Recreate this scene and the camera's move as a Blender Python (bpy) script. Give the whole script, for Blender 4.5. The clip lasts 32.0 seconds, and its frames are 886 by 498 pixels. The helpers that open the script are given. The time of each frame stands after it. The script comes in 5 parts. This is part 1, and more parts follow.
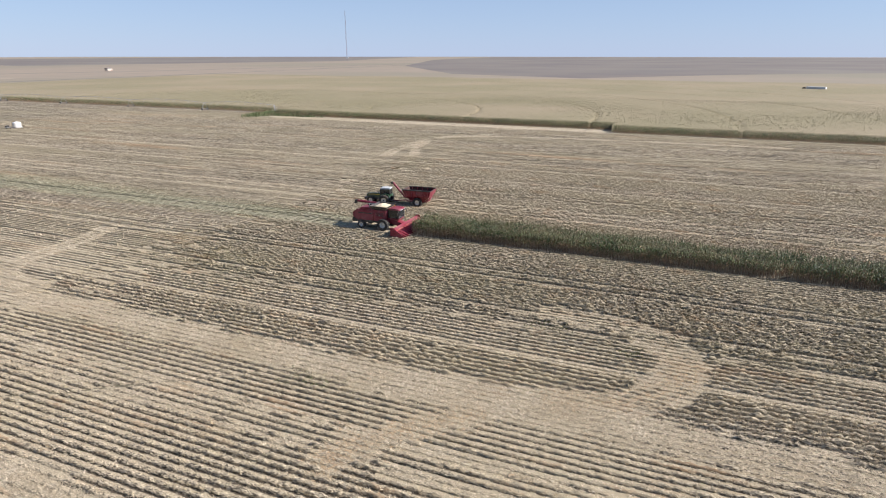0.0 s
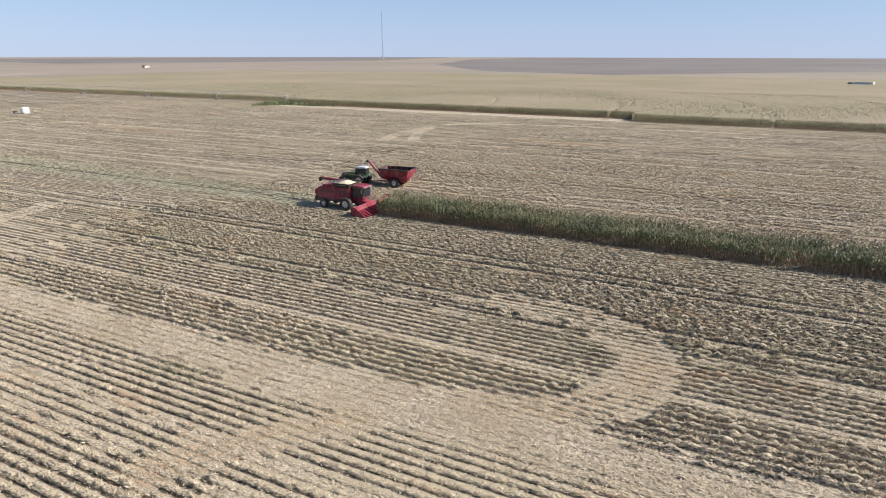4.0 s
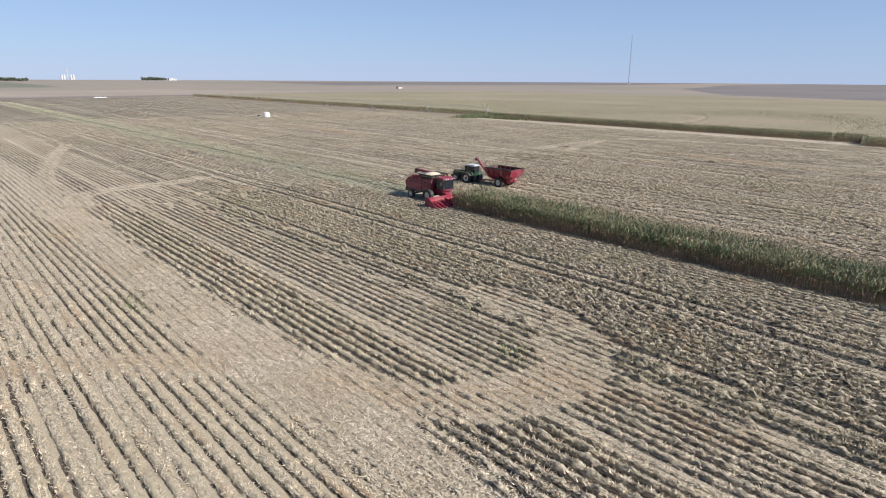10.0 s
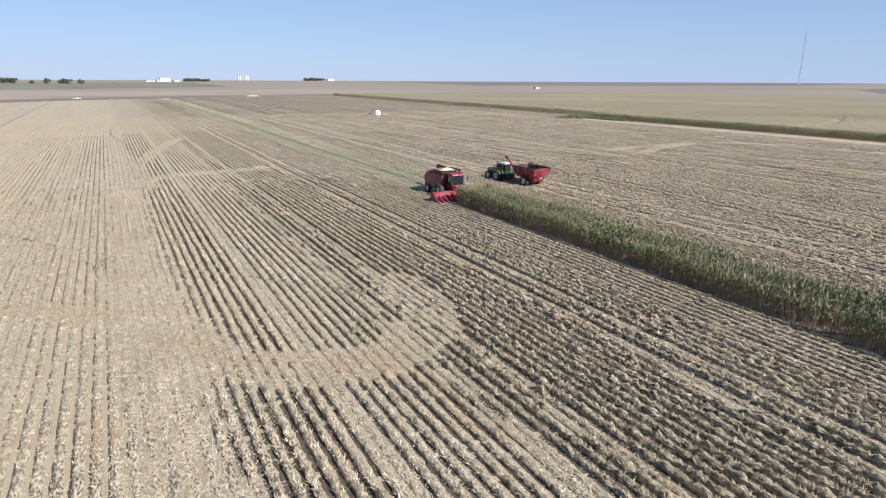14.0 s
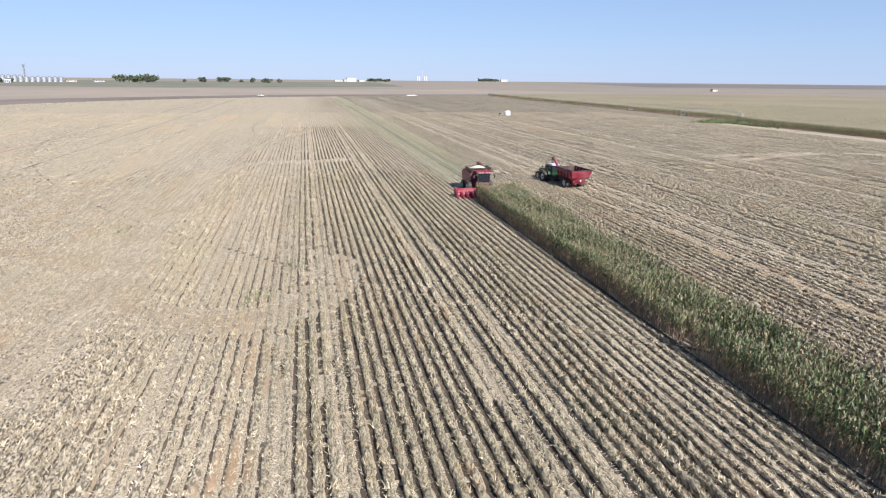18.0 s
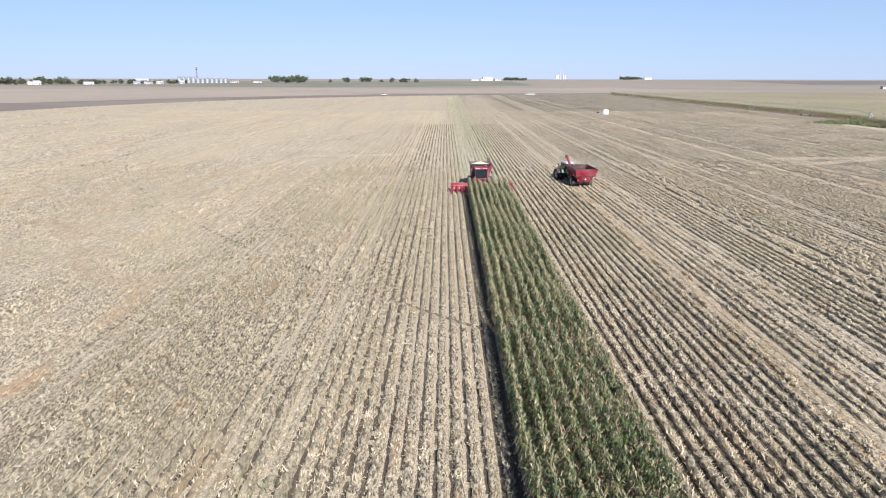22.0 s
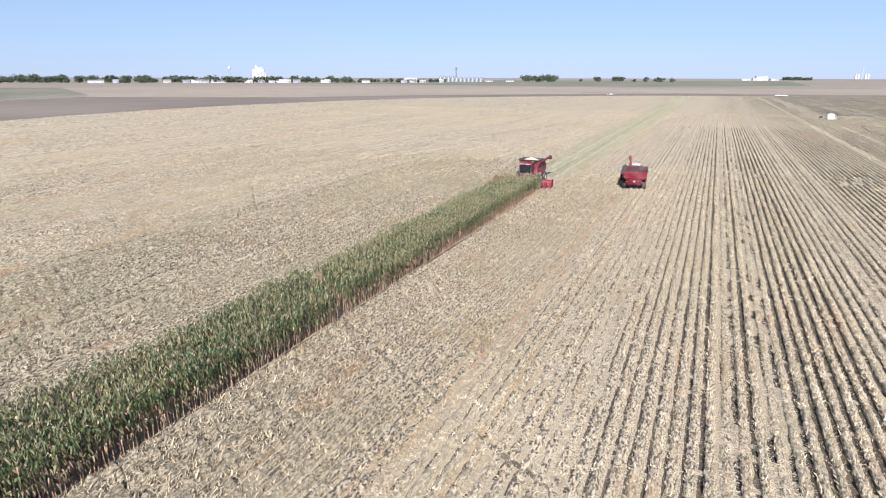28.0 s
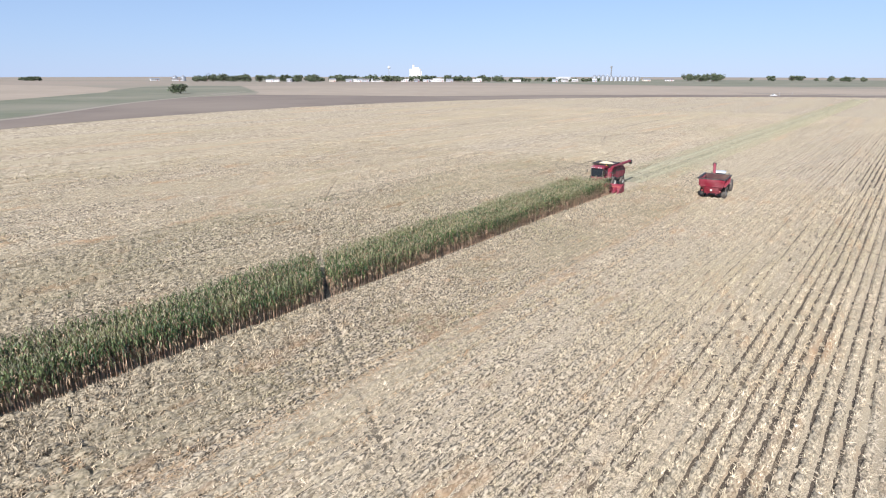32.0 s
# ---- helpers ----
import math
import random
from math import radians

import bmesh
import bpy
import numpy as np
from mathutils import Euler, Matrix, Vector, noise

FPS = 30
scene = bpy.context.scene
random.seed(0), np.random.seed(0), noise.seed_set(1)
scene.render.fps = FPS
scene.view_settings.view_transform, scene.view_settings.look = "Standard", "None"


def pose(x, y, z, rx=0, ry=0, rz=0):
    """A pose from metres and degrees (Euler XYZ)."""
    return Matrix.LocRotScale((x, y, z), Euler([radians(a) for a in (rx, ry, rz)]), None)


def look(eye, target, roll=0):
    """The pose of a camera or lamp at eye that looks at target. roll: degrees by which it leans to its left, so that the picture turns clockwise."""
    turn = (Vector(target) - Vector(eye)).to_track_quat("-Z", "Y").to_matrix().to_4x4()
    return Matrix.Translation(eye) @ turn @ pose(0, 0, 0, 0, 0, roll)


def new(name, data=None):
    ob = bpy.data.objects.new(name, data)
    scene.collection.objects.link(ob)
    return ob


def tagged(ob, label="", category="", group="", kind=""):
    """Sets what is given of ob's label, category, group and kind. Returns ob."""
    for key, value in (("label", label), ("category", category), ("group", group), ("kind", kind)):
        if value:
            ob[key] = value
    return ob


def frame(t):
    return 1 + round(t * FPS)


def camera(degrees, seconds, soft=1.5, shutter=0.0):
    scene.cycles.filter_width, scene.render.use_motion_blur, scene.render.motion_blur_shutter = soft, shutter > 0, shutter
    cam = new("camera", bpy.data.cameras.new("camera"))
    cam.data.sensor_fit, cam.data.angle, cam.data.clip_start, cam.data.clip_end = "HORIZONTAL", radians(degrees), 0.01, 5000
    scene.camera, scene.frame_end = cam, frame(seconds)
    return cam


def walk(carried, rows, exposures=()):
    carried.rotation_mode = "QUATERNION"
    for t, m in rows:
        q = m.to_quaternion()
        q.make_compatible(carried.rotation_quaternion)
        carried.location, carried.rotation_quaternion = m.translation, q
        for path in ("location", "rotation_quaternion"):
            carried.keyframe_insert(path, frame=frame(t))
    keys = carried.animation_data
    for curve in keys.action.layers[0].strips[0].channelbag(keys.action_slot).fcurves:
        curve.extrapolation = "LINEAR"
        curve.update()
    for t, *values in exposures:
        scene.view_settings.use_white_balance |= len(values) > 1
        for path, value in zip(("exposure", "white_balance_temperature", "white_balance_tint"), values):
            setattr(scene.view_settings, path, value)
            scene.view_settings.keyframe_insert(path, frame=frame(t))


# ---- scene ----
cam = camera(72.2, 32.0, soft=1.1)
# seconds, x, y, z, heading from the crop rows towards the east, pitch, lean
ROWS = [
    (0, -83.96, 56.38, 27.77, 67.22, -17.87, -0.02), (0.5, -82.35, 55.73, 27.06, 67.10, -17.88, -0.06), (1, -80.74, 55.08, 26.34, 66.74, -17.88, -0.04),
    (1.5, -79.14, 54.44, 25.61, 65.72, -17.85, 0.01), (2, -77.55, 53.79, 24.88, 64.41, -17.84, -0.03), (2.5, -75.97, 53.16, 24.14, 64.02, -17.83, 0.00),
    (3, -74.42, 52.56, 23.41, 63.97, -17.79, 0.03), (3.5, -72.87, 51.98, 22.69, 63.93, -17.79, 0.02), (4, -71.36, 51.39, 21.99, 63.90, -17.76, 0.05),
    (4.5, -69.93, 50.73, 21.30, 63.81, -17.75, 0.08), (5.5, -67.41, 48.99, 19.97, 62.16, -17.77, 0.22), (6.5, -65.11, 46.70, 18.87, 60.55, -17.79, 0.37),
    (7, -63.97, 45.34, 18.44, 57.06, -17.79, 0.36), (7.5, -62.81, 43.82, 18.10, 53.58, -17.78, 0.31), (8, -61.63, 42.19, 17.84, 50.01, -17.74, 0.22),
    (8.5, -60.40, 40.52, 17.66, 47.93, -15.72, 0.20), (9, -59.13, 38.84, 17.55, 46.60, -15.66, 0.24), (9.5, -57.77, 37.16, 17.46, 44.50, -15.63, 0.27),
    (10, -56.37, 35.48, 17.39, 41.81, -15.60, 0.35), (10.5, -54.90, 33.78, 17.33, 39.61, -15.59, 0.37), (11, -53.33, 32.06, 17.28, 36.70, -15.57, 0.41),
    (11.5, -51.66, 30.36, 17.25, 33.77, -15.59, 0.41), (12, -49.89, 28.70, 17.23, 31.89, -15.64, 0.37), (12.5, -48.05, 27.08, 17.22, 30.76, -15.61, 0.37),
    (13, -46.13, 25.49, 17.20, 29.81, -15.61, 0.37), (13.5, -44.15, 23.94, 17.19, 29.14, -15.61, 0.35), (14, -42.11, 22.43, 17.17, 28.45, -15.63, 0.28),
    (14.5, -39.99, 20.94, 17.15, 27.41, -15.65, 0.18), (15.5, -35.41, 18.02, 17.12, 23.44, -15.66, 0.25), (16.5, -30.68, 15.28, 17.13, 19.45, -15.67, 0.32),
    (17, -28.38, 14.04, 17.14, 17.12, -15.65, 0.42), (17.5, -26.06, 12.86, 17.17, 14.82, -15.64, 0.53), (18, -23.69, 11.74, 17.20, 12.64, -15.66, 0.57),
    (18.5, -21.26, 10.67, 17.23, 11.03, -15.69, 0.50), (19, -18.76, 9.66, 17.25, 9.28, -15.72, 0.33), (19.5, -16.24, 8.73, 17.26, 7.71, -15.76, 0.25),
    (20, -13.71, 7.90, 17.27, 6.37, -15.77, 0.23), (20.5, -11.13, 7.15, 17.28, 4.94, -15.80, 0.23), (21, -8.52, 6.46, 17.29, 3.32, -15.81, 0.17),
    (21.5, -5.89, 5.83, 17.29, 1.52, -15.82, 0.11), (22, -3.23, 5.29, 17.30, -0.21, -15.82, 0.09), (22.5, -0.56, 4.83, 17.30, -1.87, -15.83, 0.07),
    (23, 2.12, 4.47, 17.31, -3.60, -15.84, 0.09), (23.5, 4.81, 4.18, 17.34, -5.29, -15.88, 0.04), (24, 7.50, 3.94, 17.36, -6.90, -15.91, 0.16),
    (24.5, 10.21, 3.77, 17.38, -8.52, -15.93, 0.23), (25, 12.96, 3.70, 17.37, -10.16, -15.96, 0.24), (25.5, 15.78, 3.72, 17.33, -11.85, -15.97, 0.20),
    (26, 18.62, 3.84, 17.28, -14.06, -15.97, 0.19), (26.5, 21.45, 4.06, 17.22, -16.31, -16.03, 0.30), (27.5, 26.87, 4.78, 17.15, -21.26, -15.96, 0.18),
    (28.5, 31.72, 5.79, 17.14, -26.22, -15.90, 0.06), (29, 33.84, 6.36, 17.17, -29.54, -15.93, 0.10), (29.5, 35.71, 6.95, 17.21, -33.05, -15.95, 0.10),
    (30, 37.29, 7.53, 17.27, -35.29, -15.93, 0.09), (30.5, 38.59, 8.09, 17.33, -36.43, -15.97, 0.08), (31, 39.67, 8.61, 17.42, -37.08, -15.99, 0.08),
    (31.5, 40.69, 9.06, 17.50, -37.46, -15.99, 0.06), (32, 41.68, 9.49, 17.59, -37.72, -16.01, 0.03),
]
EXPOSURES = [(0.0, 0.78, 6240, 14), (6.0, 0.80, 6220, 14), (9.0, 0.64, 6000, 14), (16.0, 0.78, 5940, 14), (24.0, 0.89, 5910, 14), (32.0, 0.86, 5910, 14)]
walk(cam, [(t, pose(x, y, z, 90 + p, 0, -h) @ pose(0, 0, 0, 0, 0, r)) for t, x, y, z, h, p, r in ROWS],
     exposures=EXPOSURES)

# ---- light ----
SUN_AZ, SUN_EL = 166.0, 33.0
world = bpy.data.worlds.new("world")
scene.world = world
world.use_nodes = True
wn = world.node_tree
wn.nodes.clear()
sky = wn.nodes.new("ShaderNodeTexSky")
sky.sky_type = "NISHITA"
sky.sun_disc = False
sky.sun_elevation = radians(SUN_EL)
sky.sun_rotation = radians(SUN_AZ)
sky.altitude = 1000.0
sky.air_density, sky.dust_density, sky.ozone_density = 1.0, 0.0, 3.0
wbg = wn.nodes.new("ShaderNodeBackground")
wbg.inputs["Strength"].default_value = 0.055
wout = wn.nodes.new("ShaderNodeOutputWorld")
haze = wn.nodes.new("ShaderNodeMix")
haze.data_type = "RGBA"
# haze thickest at the horizon, a clear dark zenith
up_axis = wn.nodes.new("ShaderNodeTexCoord")
up_split = wn.nodes.new("ShaderNodeSeparateXYZ")
up_range = wn.nodes.new("ShaderNodeMapRange")
up_range.inputs["From Min"].default_value, up_range.inputs["From Max"].default_value = 0.0, 0.34
up_range.inputs["To Min"].default_value, up_range.inputs["To Max"].default_value = 0.76, 0.10
wn.links.new(up_axis.outputs["Generated"], up_split.inputs[0])
wn.links.new(up_split.outputs[2], up_range.inputs["Value"])
wn.links.new(up_range.outputs[0], haze.inputs[0])
haze.inputs[7].default_value = (4.75, 6.25, 8.95, 1)
wn.links.new(sky.outputs[0], haze.inputs[6])
wn.links.new(haze.outputs[2], wbg.inputs[0])
wn.links.new(wbg.outputs[0], wout.inputs[0])
sun = new("sun", bpy.data.lights.new("sun", "SUN"))
sun.data.energy = 5.0
sun.data.angle = radians(0.55)
sun.data.color = (1.0, 0.95, 0.88)
saz, sel = radians(SUN_AZ), radians(SUN_EL)
sun.matrix_world = look(Vector((math.sin(saz) * math.cos(sel), math.cos(saz) * math.cos(sel), math.sin(sel))) * 300, (0, 0, 0))

# ---- materials ----


def mat(name, c1, c2=None, scale=1.0, rough=0.7, metal=0.0, c3=None, scale2=None, bump=0.0, bump_scale=None,
        island=0.0, space="position", stretch=(1, 1, 1), wear=None, crisp=0.15):
    """A surface: two colours mixed by fine noise, a third by broad noise, optional grain bump and per-piece spread."""
    m = bpy.data.materials.new(name)
    m.use_nodes = True
    nt = m.node_tree
    n, l = nt.nodes, nt.links
    b = n["Principled BSDF"]
    b.inputs["Roughness"].default_value = rough
    b.inputs["Metallic"].default_value = metal
    c2 = c2 or tuple(v * 0.82 for v in c1)
    if space == "position":
        co = n.new("ShaderNodeNewGeometry").outputs["Position"]
    else:
        co = n.new("ShaderNodeTexCoord").outputs["Object"]
    mp = n.new("ShaderNodeMapping")
    mp.inputs["Scale"].default_value = stretch
    l.new(co, mp.inputs["Vector"])

    def noisy(sc, detail=4.0, lo=0.35, hi=0.65):
        t = n.new("ShaderNodeTexNoise")
        t.inputs["Scale"].default_value = sc
        t.inputs["Detail"].default_value = detail
        l.new(mp.outputs[0], t.inputs["Vector"])
        r = n.new("ShaderNodeMapRange")
        r.inputs["From Min"].default_value, r.inputs["From Max"].default_value = lo, hi
        l.new(t.outputs["Fac"], r.inputs["Value"])
        return r.outputs["Result"]

    def mix(fac, a, c):
        x = n.new("ShaderNodeMix")
        x.data_type = "RGBA"
        if isinstance(fac, float):
            x.inputs[0].default_value = fac
        else:
            l.new(fac, x.inputs[0])
        for sock, v in ((x.inputs[6], a), (x.inputs[7], c)):
            if isinstance(v, tuple):
                sock.default_value = (*v, 1)
            else:
                l.new(v, sock)
        return x.outputs[2]

    col = mix(noisy(scale, 4.0, 0.5 - crisp, 0.5 + crisp), tuple(c1), tuple(c2))
    if c3:
        col = mix(noisy(scale2 or scale * 0.1, 3.0, 0.42, 0.7), col, tuple(c3))
    if wear:
        col = mix(noisy(wear[1], 6.0, 0.58, 0.72), col, tuple(wear[0]))
    if island:
        g = n.new("ShaderNodeNewGeometry")
        r = n.new("ShaderNodeMapRange")
        r.inputs["To Min"].default_value, r.inputs["To Max"].default_value = 1 - island, 1 + island
        l.new(g.outputs["Random Per Island"], r.inputs["Value"])
        h = n.new("ShaderNodeHueSaturation")
        l.new(r.outputs["Result"], h.inputs["Value"])
        l.new(col, h.inputs["Color"])
        col = h.outputs["Color"]
    l.new(col, b.inputs["Base Color"])
    if bump:
        t = n.new("ShaderNodeTexNoise")
        t.inputs["Scale"].default_value = bump_scale or scale * 4
        t.inputs["Detail"].default_value = 5.0
        l.new(mp.outputs[0], t.inputs["Vector"])
        bp = n.new("ShaderNodeBump")
        bp.inputs["Strength"].default_value = 0.6
        bp.inputs["Distance"].default_value = bump
        l.new(t.outputs["Fac"], bp.inputs["Height"])
        l.new(bp.outputs[0], b.inputs["Normal"])
    return m


def paint(name, c, rough=0.35, metal=0.0, dust=(0.42, 0.34, 0.25)):
    """Machine paint or rubber with dust and scuffs."""
    return mat(name, c, tuple(v * 0.85 for v in c), 1.3, rough, metal, c3=tuple(0.8 * a + 0.2 * d for a, d in zip(c, dust)), scale2=0.5,
               space="object", wear=(tuple(0.6 * a + 0.4 * d for a, d in zip(c, dust)), 3.0), bump=0.002, bump_scale=25)


M = {
    "plain": mat("dry_plain", (0.300, 0.240, 0.175), (0.258, 0.210, 0.156), 0.02, 0.9, c3=(0.225, 0.200, 0.140), scale2=0.0016, bump=0.2, bump_scale=0.3),
    "field": mat("chaff_covered_soil", (0.600, 0.502, 0.350), (0.215, 0.172, 0.114), 14.0, 0.95, c3=(0.400, 0.334, 0.218), scale2=0.05, bump=0.08, bump_scale=14.0, stretch=(1, 0.6, 1), wear=((0.380, 0.270, 0.160), 0.25), crisp=0.10),
    "residue": mat("straw_residue", (0.650, 0.560, 0.410), (0.440, 0.360, 0.250), 3.0, 0.95, c3=(0.465, 0.380, 0.255), scale2=0.15, bump=0.06, bump_scale=9.0, island=0.4),
    "husk": mat("rusty_husks", (0.520, 0.365, 0.205), (0.380, 0.245, 0.130), 2.0, 0.9, c3=(0.480, 0.370, 0.230), scale2=0.3, island=0.4),
    "stalk": mat("stubble_straw", (0.600, 0.508, 0.360), (0.400, 0.322, 0.212), 0.9, 0.85, c3=(0.390, 0.336, 0.206), scale2=0.06, island=0.55, wear=((0.430, 0.305, 0.180), 0.25)),
    # The ridges' dark second colours paint in the shade between straw tufts.
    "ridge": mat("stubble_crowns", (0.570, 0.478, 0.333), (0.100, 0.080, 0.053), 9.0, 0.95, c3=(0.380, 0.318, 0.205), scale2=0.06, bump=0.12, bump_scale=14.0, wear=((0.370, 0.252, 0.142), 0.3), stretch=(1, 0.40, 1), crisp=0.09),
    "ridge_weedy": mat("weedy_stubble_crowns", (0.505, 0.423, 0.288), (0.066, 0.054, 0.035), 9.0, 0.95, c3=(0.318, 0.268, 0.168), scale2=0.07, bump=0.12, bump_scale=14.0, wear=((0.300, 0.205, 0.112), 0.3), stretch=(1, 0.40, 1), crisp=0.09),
    "stalk_weedy": mat("weedy_stubble_straw", (0.530, 0.448, 0.313), (0.305, 0.252, 0.162), 0.9, 0.85, c3=(0.298, 0.265, 0.156), scale2=0.07, island=0.6, wear=((0.360, 0.240, 0.130), 0.25)),
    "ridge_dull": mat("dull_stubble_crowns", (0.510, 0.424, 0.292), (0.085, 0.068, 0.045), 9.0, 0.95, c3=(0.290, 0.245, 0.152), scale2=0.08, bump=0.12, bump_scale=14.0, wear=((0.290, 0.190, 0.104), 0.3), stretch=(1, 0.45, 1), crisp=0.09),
    "ridge_far": mat("far_stubble_crowns", (0.560, 0.470, 0.330), (0.190, 0.152, 0.100), 7.0, 0.95, c3=(0.400, 0.335, 0.215), scale2=0.06, bump=0.08, bump_scale=10.0, wear=((0.450, 0.318, 0.190), 0.15), stretch=(1, 0.10, 1), crisp=0.12),
    "stalk_dull": mat("dull_stubble", (0.520, 0.434, 0.300), (0.300, 0.240, 0.156), 0.9, 0.85, c3=(0.290, 0.255, 0.148), scale2=0.08, island=0.55, wear=((0.360, 0.232, 0.124), 0.25)),
    "stalk_far": mat("far_stubble_straw", (0.500, 0.422, 0.303), (0.400, 0.325, 0.225), 0.5, 0.9, c3=(0.350, 0.310, 0.192), scale2=0.03, island=0.2, wear=((0.390, 0.280, 0.168), 0.15)),
    "stalk_fresh": mat("fresh_stubble", (0.395, 0.362, 0.248), (0.255, 0.236, 0.154), 0.8, 0.85, c3=(0.315, 0.294, 0.192), scale2=0.06, island=0.35),
    "leaf": mat("corn_leaf", (0.098, 0.142, 0.038), (0.031, 0.056, 0.016), 1.6, 0.58, c3=(0.182, 0.180, 0.076), scale2=0.22, island=0.6),
    "dry_leaf": mat("dry_corn_leaf", (0.400, 0.285, 0.180), (0.270, 0.170, 0.100), 1.5, 0.75, c3=(0.240, 0.190, 0.095), scale2=0.4, island=0.4),
    "corn_stalk": mat("corn_stalk", (0.420, 0.290, 0.185), (0.280, 0.180, 0.115), 2.0, 0.7, island=0.4),
    "tassel": mat("corn_tassel", (0.320, 0.286, 0.184), (0.240, 0.214, 0.124), 2.0, 0.8, island=0.3),
    "canopy": mat("corn_canopy", (0.275, 0.228, 0.132), (0.205, 0.180, 0.096), 0.9, 0.9, c3=(0.300, 0.240, 0.150), scale2=0.011, bump=0.35, bump_scale=1.2),
    "soil": mat("ploughed_soil", (0.190, 0.148, 0.112), (0.160, 0.124, 0.092), 0.05, 0.95, c3=(0.225, 0.180, 0.134), scale2=0.008, bump=0.1, bump_scale=0.8),
    # Dark soil colour standing in for shade at row feet and beside the corn.
    "shade_soil": mat("shade_dark_soil", (0.088, 0.066, 0.044), (0.052, 0.040, 0.028), 11.0, 0.95, c3=(0.130, 0.098, 0.062), scale2=0.4, bump=0.05, bump_scale=20.0, wear=((0.240, 0.190, 0.130), 6.0)),
    # Dark soil of the wheel ruts, also the painted shade lines along lanes.
    "rut": mat("rut_and_lane_shade", (0.190, 0.150, 0.100), (0.085, 0.067, 0.045), 1.6, 0.95, c3=(0.125, 0.110, 0.066), scale2=0.1, bump=0.05, crisp=0.1),
    # Grass and bare land of the far fields, greyed to carry distance haze.
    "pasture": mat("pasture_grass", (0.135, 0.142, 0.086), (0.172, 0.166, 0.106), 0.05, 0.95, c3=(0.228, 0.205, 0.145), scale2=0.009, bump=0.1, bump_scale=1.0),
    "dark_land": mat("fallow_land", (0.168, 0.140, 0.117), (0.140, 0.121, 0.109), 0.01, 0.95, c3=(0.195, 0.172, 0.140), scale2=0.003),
    "pale": mat("wheat_stubble", (0.352, 0.285, 0.207), (0.305, 0.245, 0.178), 0.05, 0.95, c3=(0.280, 0.230, 0.166), scale2=0.007, bump=0.1, bump_scale=0.6),
    "track": mat("dirt_track", (0.300, 0.258, 0.200), (0.250, 0.215, 0.168), 0.4, 0.95, bump=0.03),
    "red": paint("red_machine_paint", (0.205, 0.011, 0.027), 0.5, dust=(0.40, 0.29, 0.28)),
    "dark_red": paint("dull_red_paint", (0.27, 0.030, 0.034), 0.6),
    # Hopper inside darkened to hold its shade, with lighter scuffs.
    "lining": mat("scuffed_shaded_lining", (0.055, 0.020, 0.020), (0.042, 0.016, 0.016), 2.0, 0.95, c3=(0.10, 0.065, 0.045), scale2=0.7, space="object"),
    "black": paint("black_plastic", (0.02, 0.02, 0.022), 0.45),
    "rubber": paint("tyre_rubber", (0.028, 0.027, 0.026), 0.8),
    "green": paint("green_machine_paint", (0.012, 0.060, 0.024), 0.35),
    "rim": paint("pale_rim_paint", (0.58, 0.56, 0.50), 0.4),
    "yellow": paint("yellow_rim_paint", (0.75, 0.52, 0.05), 0.4),
    "steel": paint("worn_steel", (0.45, 0.44, 0.42), 0.4, 0.8),
    "grey": paint("grey_cab_roof", (0.55, 0.56, 0.55), 0.45),
    "grain": mat("corn_grain", (0.60, 0.50, 0.33), (0.52, 0.42, 0.27), 20.0, 0.7, c3=(0.66, 0.57, 0.42), scale2=1.0, space="object", bump=0.02, bump_scale=60),
    "white": paint("white_paint", (0.66, 0.66, 0.64), 0.5),
    "siding": mat("pale_siding", (0.50, 0.49, 0.47), (0.43, 0.42, 0.40), 0.6, 0.8, c3=(0.38, 0.37, 0.35), scale2=0.1, space="object"),
    "concrete": mat("white_concrete", (0.66, 0.65, 0.63), (0.60, 0.59, 0.57), 0.2, 0.8, c3=(0.52, 0.51, 0.49), scale2=0.04, space="object"),
    "galv": mat("galvanised_sheet", (0.434, 0.448, 0.462), (0.350, 0.364, 0.385), 0.6, 0.4, 0.5, space="object"),
    "roof": mat("shingle_roof", (0.20, 0.18, 0.17), (0.14, 0.13, 0.125), 1.0, 0.9, space="object"),
    "tan_wall": mat("tan_siding", (0.55, 0.48, 0.40), (0.48, 0.42, 0.35), 1.0, 0.85, space="object"),
    # Leaf green lightened to stand for haze over the distant trees.
    "tree_leaf": mat("tree_leaf", (0.080, 0.102, 0.052), (0.058, 0.076, 0.038), 0.6, 0.8, c3=(0.115, 0.125, 0.072), scale2=0.08, island=0.3),
    "bark": mat("tree_bark", (0.13, 0.10, 0.075), (0.09, 0.07, 0.055), 3.0, 0.9, space="object"),
    "weed": mat("green_weed", (0.075, 0.115, 0.038), (0.115, 0.140, 0.055), 0.8, 0.8, c3=(0.16, 0.15, 0.075), scale2=0.2, island=0.4),
}
glass = bpy.data.materials.new("tinted_glass")
glass.use_nodes = True
gb = glass.node_tree.nodes["Principled BSDF"]
gb.inputs["Base Color"].default_value = (0.03, 0.035, 0.04, 1)
gb.inputs["Roughness"].default_value = 0.06
gb.inputs["Transmission Weight"].default_value = 0.35
M["glass"] = glass

# ---- mesh helpers ----


def part(name, bm, material, parent=None, label=""):
    """Links a bmesh as one mesh object under a thing or a part."""
    me = bpy.data.meshes.new(name)
    bmesh.ops.recalc_face_normals(bm, faces=bm.faces)
    bm.to_mesh(me)
    bm.free()
    me.materials.append(M[material])
    ob = new(name, me)
    ob.parent = parent
    if label:
        ob["label"] = label
    return ob


LAND = [1.0, 0.0]  # how far out, times the plan, and turned by how many degrees the next things stand


def land(k=1.0, turn=0.0):
    LAND[:] = k, turn


